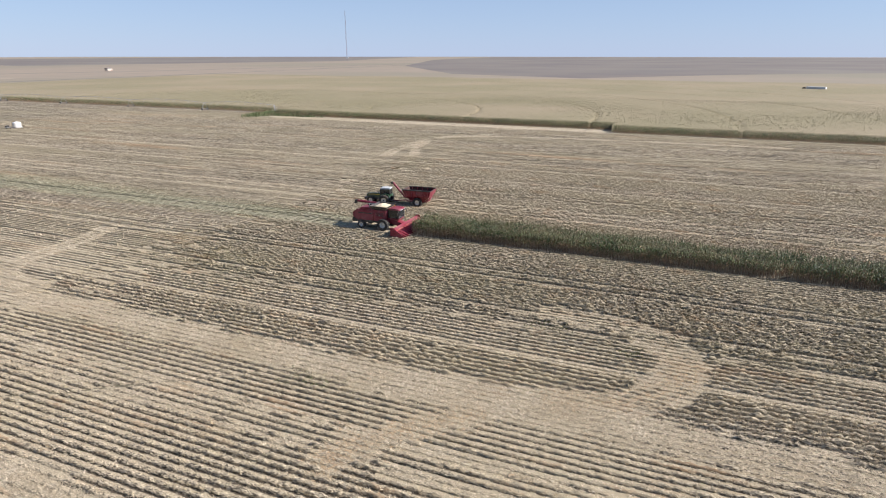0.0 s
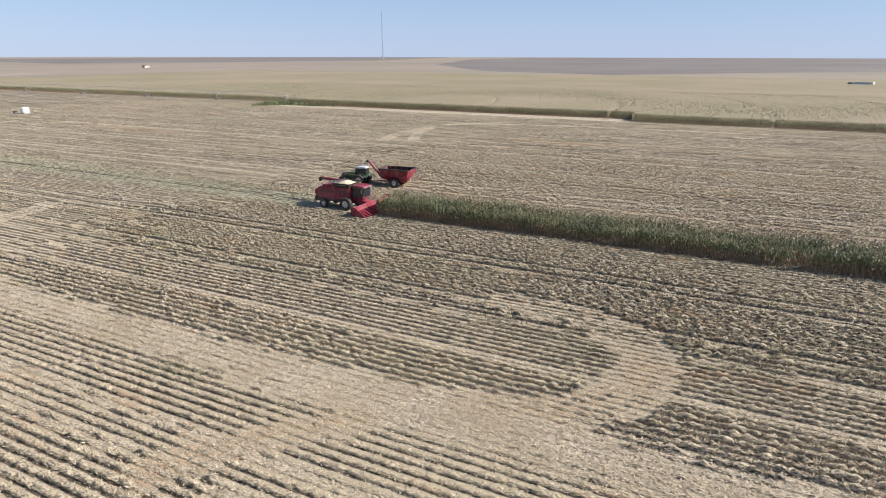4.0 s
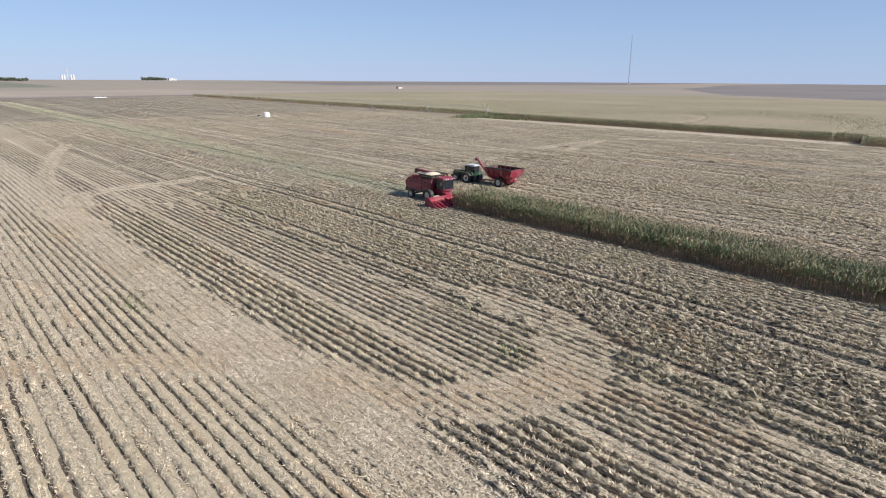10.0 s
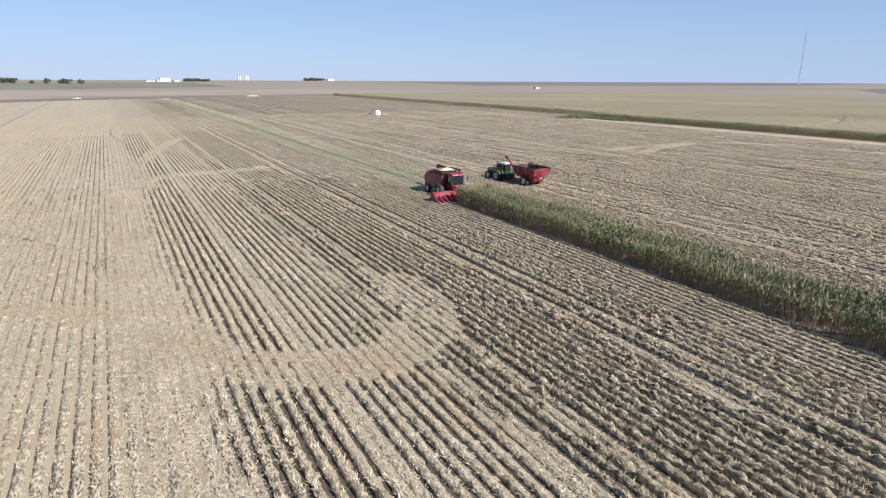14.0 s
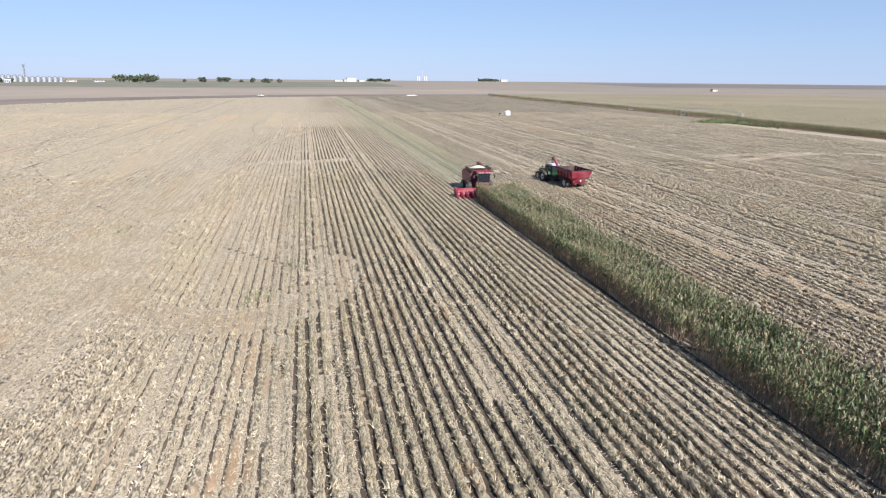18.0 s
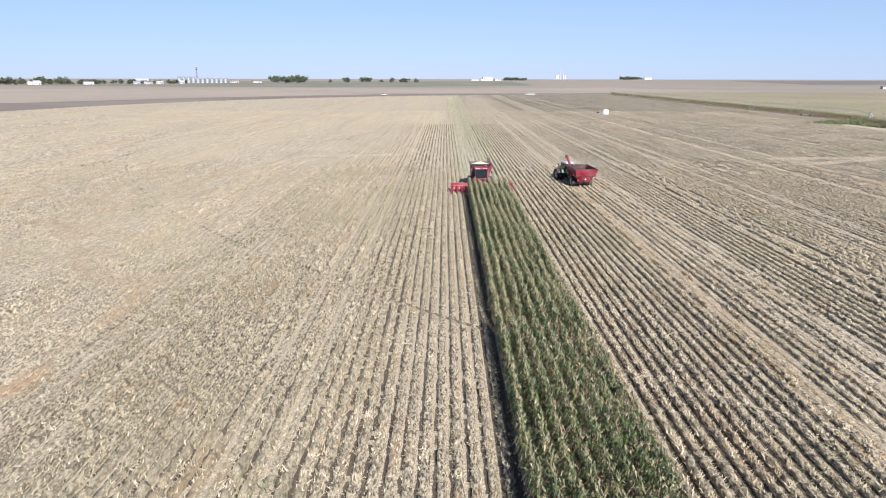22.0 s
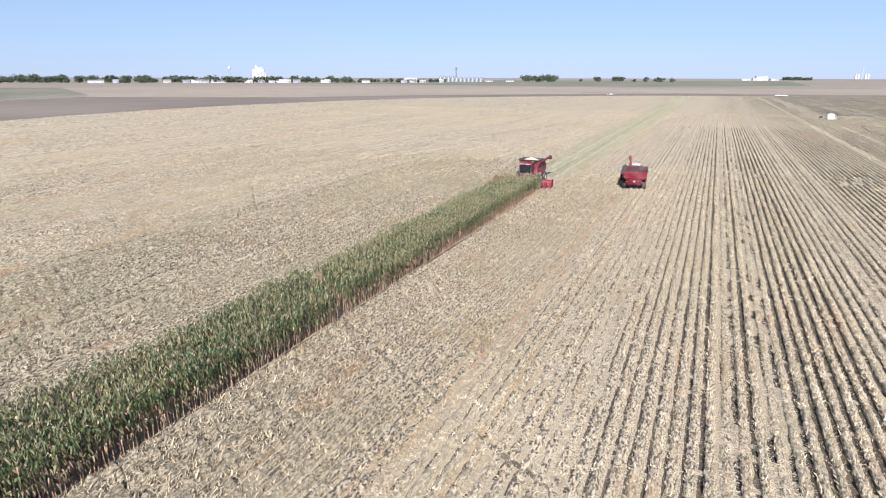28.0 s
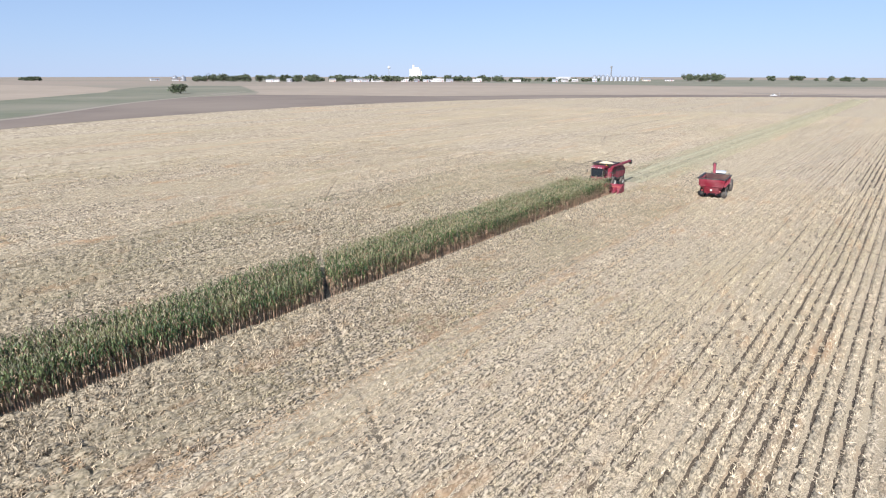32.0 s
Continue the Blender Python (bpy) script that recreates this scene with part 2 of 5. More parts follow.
def thing(name, label, category, group="", kind="", at=(0, 0, 0), turn=0.0):
    ob = new(name)
    k, a = LAND
    if k != 1.0 or a:
        far = Matrix.Rotation(radians(a), 3, "Z") @ Vector((at[0] - 24.4, at[1] + 3.1, 0)) * k
        at = (far.x + 24.2, far.y + 4.5, at[2])
    ob.matrix_world = pose(*at, 0, 0, turn) @ Matrix.Diagonal((k, k, k, 1))
    ob.empty_display_size = 0.5
    return tagged(ob, label, category, group, kind)


def box(x0, x1, y0, y1, z0, z1, bevel=0.0, bm=None):
    bm = bm or bmesh.new()
    made = bmesh.ops.create_cube(bm, size=1.0)["verts"]
    for v in made:
        v.co = Vector(((x0 + x1) / 2 + v.co.x * (x1 - x0), (y0 + y1) / 2 + v.co.y * (y1 - y0), (z0 + z1) / 2 + v.co.z * (z1 - z0)))
    if bevel:
        es = list({e for v in made for e in v.link_edges})
        bmesh.ops.bevel(bm, geom=es, offset=bevel, segments=2, affect="EDGES")
    return bm


def prism(profile, x0, x1, bevel=0.0, bm=None):
    """A side profile of (y, z) pulled from x0 to x1."""
    bm = bm or bmesh.new()
    a = [bm.verts.new((x0, y, z)) for y, z in profile]
    b = [bm.verts.new((x1, y, z)) for y, z in profile]
    k = len(a)
    fs = [bm.faces.new(a), bm.faces.new(b[::-1])]
    fs += [bm.faces.new((a[i], b[i], b[(i + 1) % k], a[(i + 1) % k])) for i in range(k)]
    if bevel:
        bmesh.ops.bevel(bm, geom=list({e for f in fs for e in f.edges}), offset=bevel, segments=2, affect="EDGES")
    return bm


def tube(p0, p1, r0, r1=None, n=12, bm=None, caps=True):
    bm = bm or bmesh.new()
    p0, p1 = Vector(p0), Vector(p1)
    r1 = r0 if r1 is None else r1
    q = (p1 - p0).to_track_quat("Z", "Y")
    rings = []
    for p, r in ((p0, r0), (p1, r1)):
        rings.append([bm.verts.new(p + q @ Vector((math.cos(6.28319 * i / n) * r, math.sin(6.28319 * i / n) * r, 0))) for i in range(n)])
    for i in range(n):
        bm.faces.new((rings[0][i], rings[0][(i + 1) % n], rings[1][(i + 1) % n], rings[1][i]))
    if caps:
        bm.faces.new(rings[0][::-1])
        bm.faces.new(rings[1])
    return bm


def lathe(profile, n=24, axis="Z", bm=None):
    """A profile of (radius, height) turned round an axis through the origin."""
    bm = bm or bmesh.new()
    rings = []
    for r, h in profile:
        ring = []
        for i in range(n):
            a = 6.2831853 * i / n
            c, s = math.cos(a) * r, math.sin(a) * r
            ring.append(bm.verts.new((c, s, h) if axis == "Z" else (h, c, s)))
        rings.append(ring)
    for a, b in zip(rings, rings[1:]):
        for i in range(n):
            bm.faces.new((a[i], a[(i + 1) % n], b[(i + 1) % n], b[i]))
    return bm


def move(bm, x=0, y=0, z=0, m=None):
    bmesh.ops.transform(bm, matrix=m or Matrix.Translation((x, y, z)), verts=bm.verts)
    return bm


def raw_mesh(name, verts, faces, material, smooth=False):
    """A mesh from numpy arrays: verts n x 3, faces m x k of one size."""
    me = bpy.data.meshes.new(name)
    verts, faces = np.asarray(verts, np.float32), np.asarray(faces, np.int32)
    m, k = faces.shape
    me.vertices.add(len(verts))
    me.vertices.foreach_set("co", verts.ravel())
    me.loops.add(m * k)
    me.loops.foreach_set("vertex_index", faces.ravel())
    me.polygons.add(m)
    me.polygons.foreach_set("loop_start", np.arange(0, m * k, k, dtype=np.int32))
    me.update(calc_edges=True)
    me.materials.append(M[material])
    return me


def spikes(rng, base, height, lean, width):
    """Upright torn blades, one triangle each; arrays of foot points, heights, leaning and half widths."""
    n = len(base)
    a = rng.uniform(0, 6.2832, n)
    side = np.stack([np.cos(a) * width, np.sin(a) * width, np.zeros(n)], 1)
    b = rng.uniform(0, 6.2832, n)
    tip = base + np.stack([np.cos(b) * lean, np.sin(b) * lean, height], 1)
    return np.stack([base - side, base + side, tip], 1).reshape(-1, 3)


def tri_object(name, verts, material):
    verts = np.asarray(verts)
    return new(name, raw_mesh(name, verts, np.arange(len(verts)).reshape(-1, 3), material))


def sheet(name, outline, z, material, label, category="field"):
    bm = bmesh.new()
    bm.faces.new([bm.verts.new((x, y, z)) for x, y in outline])
    bmesh.ops.triangulate(bm, faces=bm.faces)
    return tagged(part(name, bm, material), label, category, kind="structure")


def ribbon(name, line, width, z, material, label, category="track", rag=0.0, seed=1, step=1.0, offset=0.0):
    """A ragged strip of ground cover along a smooth line of points."""
    rng = random.Random(seed)
    pts = [Vector(p) for p in line]
    dense = []
    for i in range(len(pts) - 1):
        p0, p1, p2, p3 = pts[max(i - 1, 0)], pts[i], pts[i + 1], pts[min(i + 2, len(pts) - 1)]
        k = max(2, int((p2 - p1).length / step))
        for j in range(k):
            t = j / k
            dense.append(0.5 * ((2 * p1) + (p2 - p0) * t + (2 * p0 - 5 * p1 + 4 * p2 - p3) * t * t + (3 * p1 - p0 - 3 * p2 + p3) * t ** 3))
    dense.append(pts[-1])
    bm = bmesh.new()
    prev = None
    for i, p in enumerate(dense):
        d = dense[min(i + 1, len(dense) - 1)] - dense[max(i - 1, 0)]
        n = Vector((-d.y, d.x)).normalized()
        w = width / 2
        a = p + n * (offset + w + rng.uniform(-rag, rag))
        b = p + n * (offset - w - rng.uniform(-rag, rag))
        cur = (bm.verts.new((a.x, a.y, z)), bm.verts.new((b.x, b.y, z)))
        if prev:
            bm.faces.new((prev[0], prev[1], cur[1], cur[0]))
        prev = cur
    return tagged(part(name, bm, material), label, category, kind="structure")


# ---- ground and fields ----
ROW = 0.762
PIVOT = (162.0, 247.0)
RADIUS = 398.0
WHEEL_TRACKS = (46.0, 98.0, 151.0, 204.0, 259.0, 312.0, 365.0)


def grid_sheet(name, xs, ys, zfun, material):
    X, Y = np.meshgrid(xs, ys)
    V = np.stack([X.ravel(), Y.ravel(), zfun(X, Y).ravel()], 1)
    nx, ny = len(xs), len(ys)
    i = (np.arange(ny - 1)[:, None] * nx + np.arange(nx - 1)[None]).ravel()
    F = np.stack([i, i + 1, i + 1 + nx, i + nx], 1)
    return new(name, raw_mesh(name, V, F, material))


gx = np.concatenate([np.linspace(-4900, -1000, 14), np.linspace(-900, 900, 37), np.linspace(1000, 4900, 14)])
ground = grid_sheet("ground", gx, gx, lambda x, y: 0 * x - 0.05, "plain")
tagged(ground, "dry tan plain reaching flat to the horizon", "ground", kind="structure")


def ring_points(r, a0, a1, n=60):
    return [(PIVOT[0] + r * math.sin(radians(a0 + (a1 - a0) * i / n)), PIVOT[1] + r * math.cos(radians(a0 + (a1 - a0) * i / n))) for i in range(n + 1)]


# harvested part of the circle, west of the sprinkler arm
sheet("stubble_field", ring_points(RADIUS, -180, 0, 90), 0.0, "field", "pale harvested corn field with straw-littered soil")
# ploughed corner and belt outside the circle
sheet("ploughed_field", ring_points(RADIUS + 1, -125, 25, 60) + [(309, 750), (-75, 649), (-209, 537), (-291, 425), (-446, 357), (-427, 278), (-363, 201), (-254, 99), (-201, 44)],
      -0.01, "soil", "brown ploughed belt round the harvested circle")
sheet("pale_field", [(405, 803), (309, 752), (-75, 651), (-209, 539), (-291, 427), (-446, 359), (-509, 409), (-836, 615), (-631, 874), (-245, 1014), (-12, 987), (292, 1051)],
      -0.02, "pale", "pale wheat stubble field beyond the ploughed belt")
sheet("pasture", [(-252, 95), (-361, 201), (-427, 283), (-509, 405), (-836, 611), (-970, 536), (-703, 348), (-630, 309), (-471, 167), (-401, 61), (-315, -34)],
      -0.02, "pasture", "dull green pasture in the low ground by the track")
sheet("far_circle_field", [(-473, 167), (-632, 309), (-705, 348), (-799, 401), (-1058, 446), (-1345, 394), (-1458, 184), (-1155, -54), (-674, -38), (-404, 61)],
      -0.015, "pale", "tan harvested field with a curved edge")
ribbon("dirt_track", [(-214, 25), (-251, 97), (-284, 131), (-365, 205), (-432, 283), (-544, 416)], 4.5, 0.0, "track", "pale dirt track beside the pasture", step=8)
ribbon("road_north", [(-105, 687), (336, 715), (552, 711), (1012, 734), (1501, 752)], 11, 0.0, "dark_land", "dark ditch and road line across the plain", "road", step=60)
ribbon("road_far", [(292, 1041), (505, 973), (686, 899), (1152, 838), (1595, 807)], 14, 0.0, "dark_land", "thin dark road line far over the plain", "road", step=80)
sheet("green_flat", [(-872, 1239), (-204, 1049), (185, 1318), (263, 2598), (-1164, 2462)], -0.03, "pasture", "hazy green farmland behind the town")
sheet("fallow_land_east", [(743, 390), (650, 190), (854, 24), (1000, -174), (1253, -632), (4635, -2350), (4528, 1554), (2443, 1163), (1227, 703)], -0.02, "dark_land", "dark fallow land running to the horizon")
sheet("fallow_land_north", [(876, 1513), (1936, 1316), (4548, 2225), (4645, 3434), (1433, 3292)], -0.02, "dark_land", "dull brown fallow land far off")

# pale flattened straw where machines turned, and the sprinkler's wheel ruts
TURNS = [
    [(-42, 80.5), (-40.6, 68.8), (-38.1, 59.6), (-33.6, 56.0), (-28.1, 55.2), (-24.2, 57.2), (-22.0, 61.6), (-21.6, 68.8)],
    [(-38.6, 130), (-38.2, 138), (-34, 142), (-28, 142.6), (-21, 143.4), (-15, 146)],
    [(-53, 78), (-47.5, 74.5), (-42, 68.5), (-38, 61)],
    [(68, 138), (84, 141.5), (104, 141), (116, 136), (122, 116), (126, 80), (128, 30)],
    [(73, 131), (86, 137), (100, 139.5)],
    [(-38, 144), (-38, 162), (-31.6, 191), (-22, 226)],
]
TURN_WIDTHS = (4.6, 3.6, 3.0, 3.4, 2.6, 2.6)
for k, r in enumerate(WHEEL_TRACKS):
    ribbon("wheel_rut", ring_points(r, -178, -2, 120), 0.27, 0.05, "rut", "dark curved rut of the sprinkler's wheels", rag=0.2, seed=k, step=2.0)
# pale combine tracks along the rows: east of, and west of, the standing strip
LANES = [(-41.0, 4.4), (-63.0, 2.6), (-11.0, 0.8), (-13.4, 0.9), (-22.6, 0.8), (-25.8, 0.9), (-32.4, 0.7), (-49.4, 1.0), (-52.4, 1.0), (18.0, 1.2), (24.4, 1.5), (21.9, 0.8), (31.8, 1.0), (34.2, 0.9), (43.0, 1.0), (46.2, 0.9), (61.8, 2.0), (71.0, 1.2), (96.0, 1.4), (-84.0, 2.0), (-110.0, 2.4)]


# Dark ribbons that paint the shade along the edges of wheel lanes.
LINES = [-196, -178, -163, -147, -131, -118, -101.5, -92, -76.4, 60.2, 75.6, 92.0, 118.0]
for k, x in enumerate(LINES):
    y1 = PIVOT[1] + math.sqrt(RADIUS ** 2 - (x - PIVOT[0]) ** 2) - 6
    y0 = max(-60 if x < 0 else 75, PIVOT[1] - math.sqrt(RADIUS ** 2 - (x - PIVOT[0]) ** 2) + 6)
    ribbon("lane_shade_line", [(x, y0), (x + 0.3, y0 * 0.6 + y1 * 0.4), (x - 0.2, y1)], 0.18 + 0.08 * (k % 3), 0.07, "rut", "thin dark line along the rows, a wheel lane's shade painted on", rag=0.12, seed=k, step=1.5)


NEAR = (-82.0, 78.0, -14.0, 132.0)


def polyline_distance(x, y, line):
    d = np.full(x.shape, 1e9)
    for (ax, ay), (bx, by) in zip(line, line[1:]):
        ex, ey = bx - ax, by - ay
        t = np.clip(((x - ax) * ex + (y - ay) * ey) / (ex * ex + ey * ey), 0, 1)
        d = np.minimum(d, np.hypot(x - ax - t * ex, y - ay - t * ey))
    return d


def standing(x, y):
    """How tall the stubble stands at a place, 0 to 1: lower on lanes, turns and ruts, and differing from pass to pass."""
    f = np.ones(x.shape)
    for line, w in zip(TURNS, TURN_WIDTHS):
        d = polyline_distance(x, y, line) + 0.45 * np.sin(x * 1.9 + y * 2.3) * np.sin(y * 0.7 - x)
        f = np.where(d < w / 2, np.where(np.cos(d / w * 16.5) > 0.1, 0.15, 0.5), f)
    r = np.hypot(x - PIVOT[0], y - PIVOT[1])
    for w in WHEEL_TRACKS:
        f = np.where(np.abs(r - w) < 0.2, 0.12, f)
    for lx, w in LANES:
        ragged = w / 2 + min(w, 1.6) * 0.34 * np.sin(y * 0.9 + 3.0 * np.sin(y * 0.23) + x * 2.1)
        f = np.where(np.abs(x - lx) < ragged, 0.26 + 0.14 * np.sin(y * 0.31 + x * 5.0), f)
    for lx in LINES:
        f = np.where((np.abs(x - lx) < 0.2) & ((y > 75) | (lx < 0)), 0.2, f)
    f = np.where((x > 6) & (x < 17.5), f * 1.12, f)
    f = np.where((x > -26) & (x < 0), f * 1.35, f)
    run = np.floor((x - 3.0) / (ROW * 12))
    f = f * (0.78 + 0.22 * np.sin(run * 2.4 + 1.0))
    f = f * (0.85 + 0.25 * np.sin(x * 0.11 + 1.7 * np.sin(y * 0.045)) * np.sin(y * 0.07 + 0.9))
    return np.clip(f, 0, 1.4)


def inside(x, y, zone, soft=16.0):
    """Share of dense stubble at a place: 1 well inside the zone, falling to 0 at its border."""
    d = np.minimum(np.minimum(x - zone[0], zone[1] - x), np.minimum(y - zone[2], zone[3] - y))
    return np.clip(d / soft + 0.5 * np.sin(x * 0.31 + 2.0 * np.sin(y * 0.17)) * (d < soft * 1.5), 0, 1)


def stubble(name, label, x0, x1, y0, y1, step, blades, width, hole=None, seed=3, material="stalk", height=0.36, whole=False, fade=None, cut=None):
    rng = np.random.default_rng(seed)
    k0, k1 = math.ceil((x0 - 0.4) / ROW), math.floor((x1 - 0.4) / ROW)
    ks = np.arange(k0, k1 + 1)
    if not whole:
        ks = ks[(ks < 0) | (ks > 7)]
    ys = np.arange(y0, y1, step)
    X, Y = np.meshgrid(0.4 + ks * ROW, ys)
    x = (X + 0.05 * np.sin(Y * 0.21 + X * 3.1)).ravel()
    y = (Y + rng.uniform(-0.5, 0.5, X.shape) * step).ravel()
    keep = np.hypot(x - PIVOT[0], y - PIVOT[1]) < RADIUS - 1
    keep &= np.where(y < 250, x < 145, x < 161)
    if hole:
        keep &= rng.uniform(0, 1, x.shape) > inside(x, y, hole)
    if cut:
        keep &= rng.uniform(0, 1, x.shape) > inside(x, y, cut, 5.0)
    if fade:
        keep &= rng.uniform(0, 1, x.shape) < inside(x, y, fade, 5.0 if fade is DULL else 16.0)
    keep &= rng.uniform(0, 1, x.shape) > 0.06
    x, y = x[keep], y[keep]
    f = standing(x, y)
    ok = f > 0.05
    x, y, f = x[ok], y[ok], f[ok]
    n = len(x)
    x, y, f = np.repeat(x, blades), np.repeat(y, blades), np.repeat(f, blades)
    m = len(x)
    off = rng.uniform(-0.17, 0.27, m)
    rise = np.where(off < 0.08, 0.75, 0.75 - 2.6 * (off - 0.08)) * 0.38 * (0.16 + 0.84 * f)
    base = np.stack([x + off, y + rng.uniform(-0.5, 0.5, m) * step, 0.8 * rise], 1)
    h = 0.2 * rise + height * f * rng.uniform(0.05, 1.0, m) ** 1.6
    lean = rng.uniform(0.02, 0.30, m)
    w = width * rng.uniform(0.6, 1.5, m)
    return tagged(tri_object(name, spikes(rng, base, h, lean, w), material), label, "stubble", kind="stuff")


def row_lines(x0, x1, whole=False):
    ks = np.arange(math.ceil((x0 - 0.4) / ROW), math.floor((x1 - 0.4) / ROW) + 1)
    return 0.4 + (ks if whole else ks[(ks < 0) | (ks > 7)]) * ROW


def dense(X, Y):
    """Where the rows are built closely: the near zone, its border staggered row by row."""
    d = np.minimum(np.minimum(X - NEAR[0], NEAR[1] - X), np.minimum(Y - NEAR[2], NEAR[3] - Y))
    return d > 16.0 * (np.sin(X * 12.9898 + np.floor(Y / 6) * 78.233) * 43758.5453 % 1.0)


def in_field(X, Y, hole, near=False):
    ok = (np.hypot(X - PIVOT[0], Y - PIVOT[1]) < RADIUS - 2) & np.where(Y < 250, X < 145, X < 161)
    if near:
        ok &= dense(X, Y)
    if hole is NEAR:
        ok &= ~dense(X, Y)
    elif hole:
        ok &= ~((X > hole[0]) & (X < hole[1]) & (Y > hole[2]) & (Y < hole[3]))
    return ok


def row_mesh(name, X, sections, ok, material):
    """A strip of faces along each row, through cross-sections of points."""
    nr, ny = X.shape
    k = len(sections)
    V = np.stack(sections, 2).reshape(-1, 3)
    i = ((np.arange(nr)[:, None] * ny + np.arange(ny - 1)[None]) * k)[ok]
    faces = np.concatenate([np.stack([i + q, i + q + 1, i + q + 1 + k, i + q + k], 1) for q in range(k - 1)])
    return new(name, raw_mesh(name, V, faces, material))


def ridges(name, label, x0, x1, y0, y1, step, hole=None, seed=1, material="ridge", high=0.34, whole=False, rough=1.0, near=False):
    """Broken stubble and straw heaped along each crop row: steep to the west, sloping off to the east."""
    rng = np.random.default_rng(seed)
    X, Y = np.meshgrid(row_lines(x0, x1, whole), np.arange(y0, y1 + step, step), indexing="ij")
    F = standing(X, Y)
    j = lambda a: rng.uniform(-a, a, X.shape) * rough
    h = high * (0.16 + 0.84 * F) * (1 + j(0.34))
    p = lambda dx, z: np.stack([X + dx, Y + j(step * 0.3), z + 0 * X], -1)
    sections = [p(-0.15 + j(0.05), -0.02), p(-0.11 + j(0.07), h * (0.9 + j(0.3))), p(0.10 + j(0.09), h * (0.85 + j(0.4))), p(0.29 + j(0.07), -0.02)]
    ok = in_field(X, Y, hole, near)[:, :-1] & (F[:, :-1] > 0.05)
    return tagged(row_mesh(name, X, sections, ok, material), label, "stubble", kind="stuff")


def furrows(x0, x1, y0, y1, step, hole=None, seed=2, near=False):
    """Dark soil strips painting the shade at the foot of each row, straw-covered where machines ran."""
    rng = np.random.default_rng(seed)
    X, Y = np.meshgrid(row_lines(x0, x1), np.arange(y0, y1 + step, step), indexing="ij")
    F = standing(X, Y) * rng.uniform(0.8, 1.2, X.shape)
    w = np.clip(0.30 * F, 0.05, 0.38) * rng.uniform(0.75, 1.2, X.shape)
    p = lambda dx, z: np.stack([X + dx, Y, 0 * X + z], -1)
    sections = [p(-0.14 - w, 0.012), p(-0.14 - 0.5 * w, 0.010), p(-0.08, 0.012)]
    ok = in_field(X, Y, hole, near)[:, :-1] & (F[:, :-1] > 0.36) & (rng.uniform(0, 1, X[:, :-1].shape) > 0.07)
    return tagged(row_mesh("row_shade_strip", X, sections, ok, "shade_soil"), "dark soil strips that paint the shade between stubble rows", "soil", kind="stuff")


def litter(name, x0, x1, y0, y1, count, seed, size=0.2):
    """Loose husks and leaves lying between the rows."""
    rng = np.random.default_rng(seed)
    x, y = rng.uniform(x0, x1, count), rng.uniform(y0, y1, count)
    keep = ((x < -0.2) | (x > 6.4)) & (np.hypot(x - PIVOT[0], y - PIVOT[1]) < RADIUS - 1)
    x, y = x[keep], y[keep]
    n = len(x)
    off = np.abs((x - 0.4) / ROW - np.round((x - 0.4) / ROW)) * ROW
    base = np.stack([x, y, np.where(off < 0.18, 0.13 * standing(x, y), 0.01) + rng.uniform(0.02, 0.07, n)], 1)
    return tagged(tri_object(name, spikes(rng, base, rng.uniform(-0.01, 0.08, n), size * rng.uniform(0.6, 1.8, n), size * 0.35 * rng.uniform(0.5, 1.4, n)), "residue"),
                  "loose pale husks and leaves between the rows", "straw", kind="stuff")


DULL = (3.4, 20.0, -14.0, 112.0)
for x0, x1, kind in ((NEAR[0], -27.7, ""), (-27.7, 1.0, "_weedy"), (1.0, NEAR[1], "")):
    stubble("corn_stubble", "dry broken corn stubble with green weeds standing in rows" if kind else "dry broken corn stubble standing in straight rows",
            x0, x1, NEAR[2], NEAR[3], 0.28, 17, 0.028, height=0.26 if kind else 0.24, seed=130 + int(x1), material="stalk" + kind, fade=NEAR, cut=DULL)
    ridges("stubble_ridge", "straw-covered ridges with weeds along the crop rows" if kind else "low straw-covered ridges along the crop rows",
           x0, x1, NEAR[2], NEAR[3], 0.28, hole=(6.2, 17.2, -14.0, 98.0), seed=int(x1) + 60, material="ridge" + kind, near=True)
stubble("corn_stubble", "dull brown corn stubble in rows beside the standing strip", *DULL, 0.20, 15, 0.034, height=0.30, seed=9, material="stalk_dull", fade=DULL)
stubble("corn_stubble", "dry corn stubble in rows farther over the field", -150, 142, -30, 330, 1.0, 4, 0.07, hole=NEAR, seed=5, material="stalk_far", height=0.26)
stubble("fresh_stubble", "freshly cut greenish corn stubble behind the combine", -2.5, 9.5, 112, 560, 0.3, 7, 0.05, seed=6, material="stalk_fresh", height=0.3, whole=True)
ridges("stubble_ridge", "low ridges of greenish fresh stubble behind the combine", 0.3, 6.2, 110, 560, 0.6, seed=4, material="stalk_fresh", whole=True, high=0.26)
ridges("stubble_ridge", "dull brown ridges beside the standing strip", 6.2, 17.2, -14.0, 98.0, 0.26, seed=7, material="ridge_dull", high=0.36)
ridges("stubble_ridge", "low straw ridges farther over the field", -236, 165, -150, 645, 6.0, hole=NEAR, seed=2, material="ridge_far", high=0.23, rough=0.7)
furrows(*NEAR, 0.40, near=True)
# Soil darkened to carry the strip's shade; it shows along the outer rows.
sheet("strip_ground", [(-0.75, -14), (6.3, -14), (6.3, 97), (-0.75, 97)], 0.006, "shade_soil", "dark soil with the standing corn's shade painted in", "soil")
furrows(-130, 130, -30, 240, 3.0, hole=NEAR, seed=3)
litter("straw_litter", NEAR[0], NEAR[1], NEAR[2], NEAR[3], 300000, 11, 0.07)
litter("straw_litter", 17, 62, -5, 100, 90000, 14, 0.07)
litter("straw_litter", -82, -42, 15, 120, 80000, 15, 0.075)
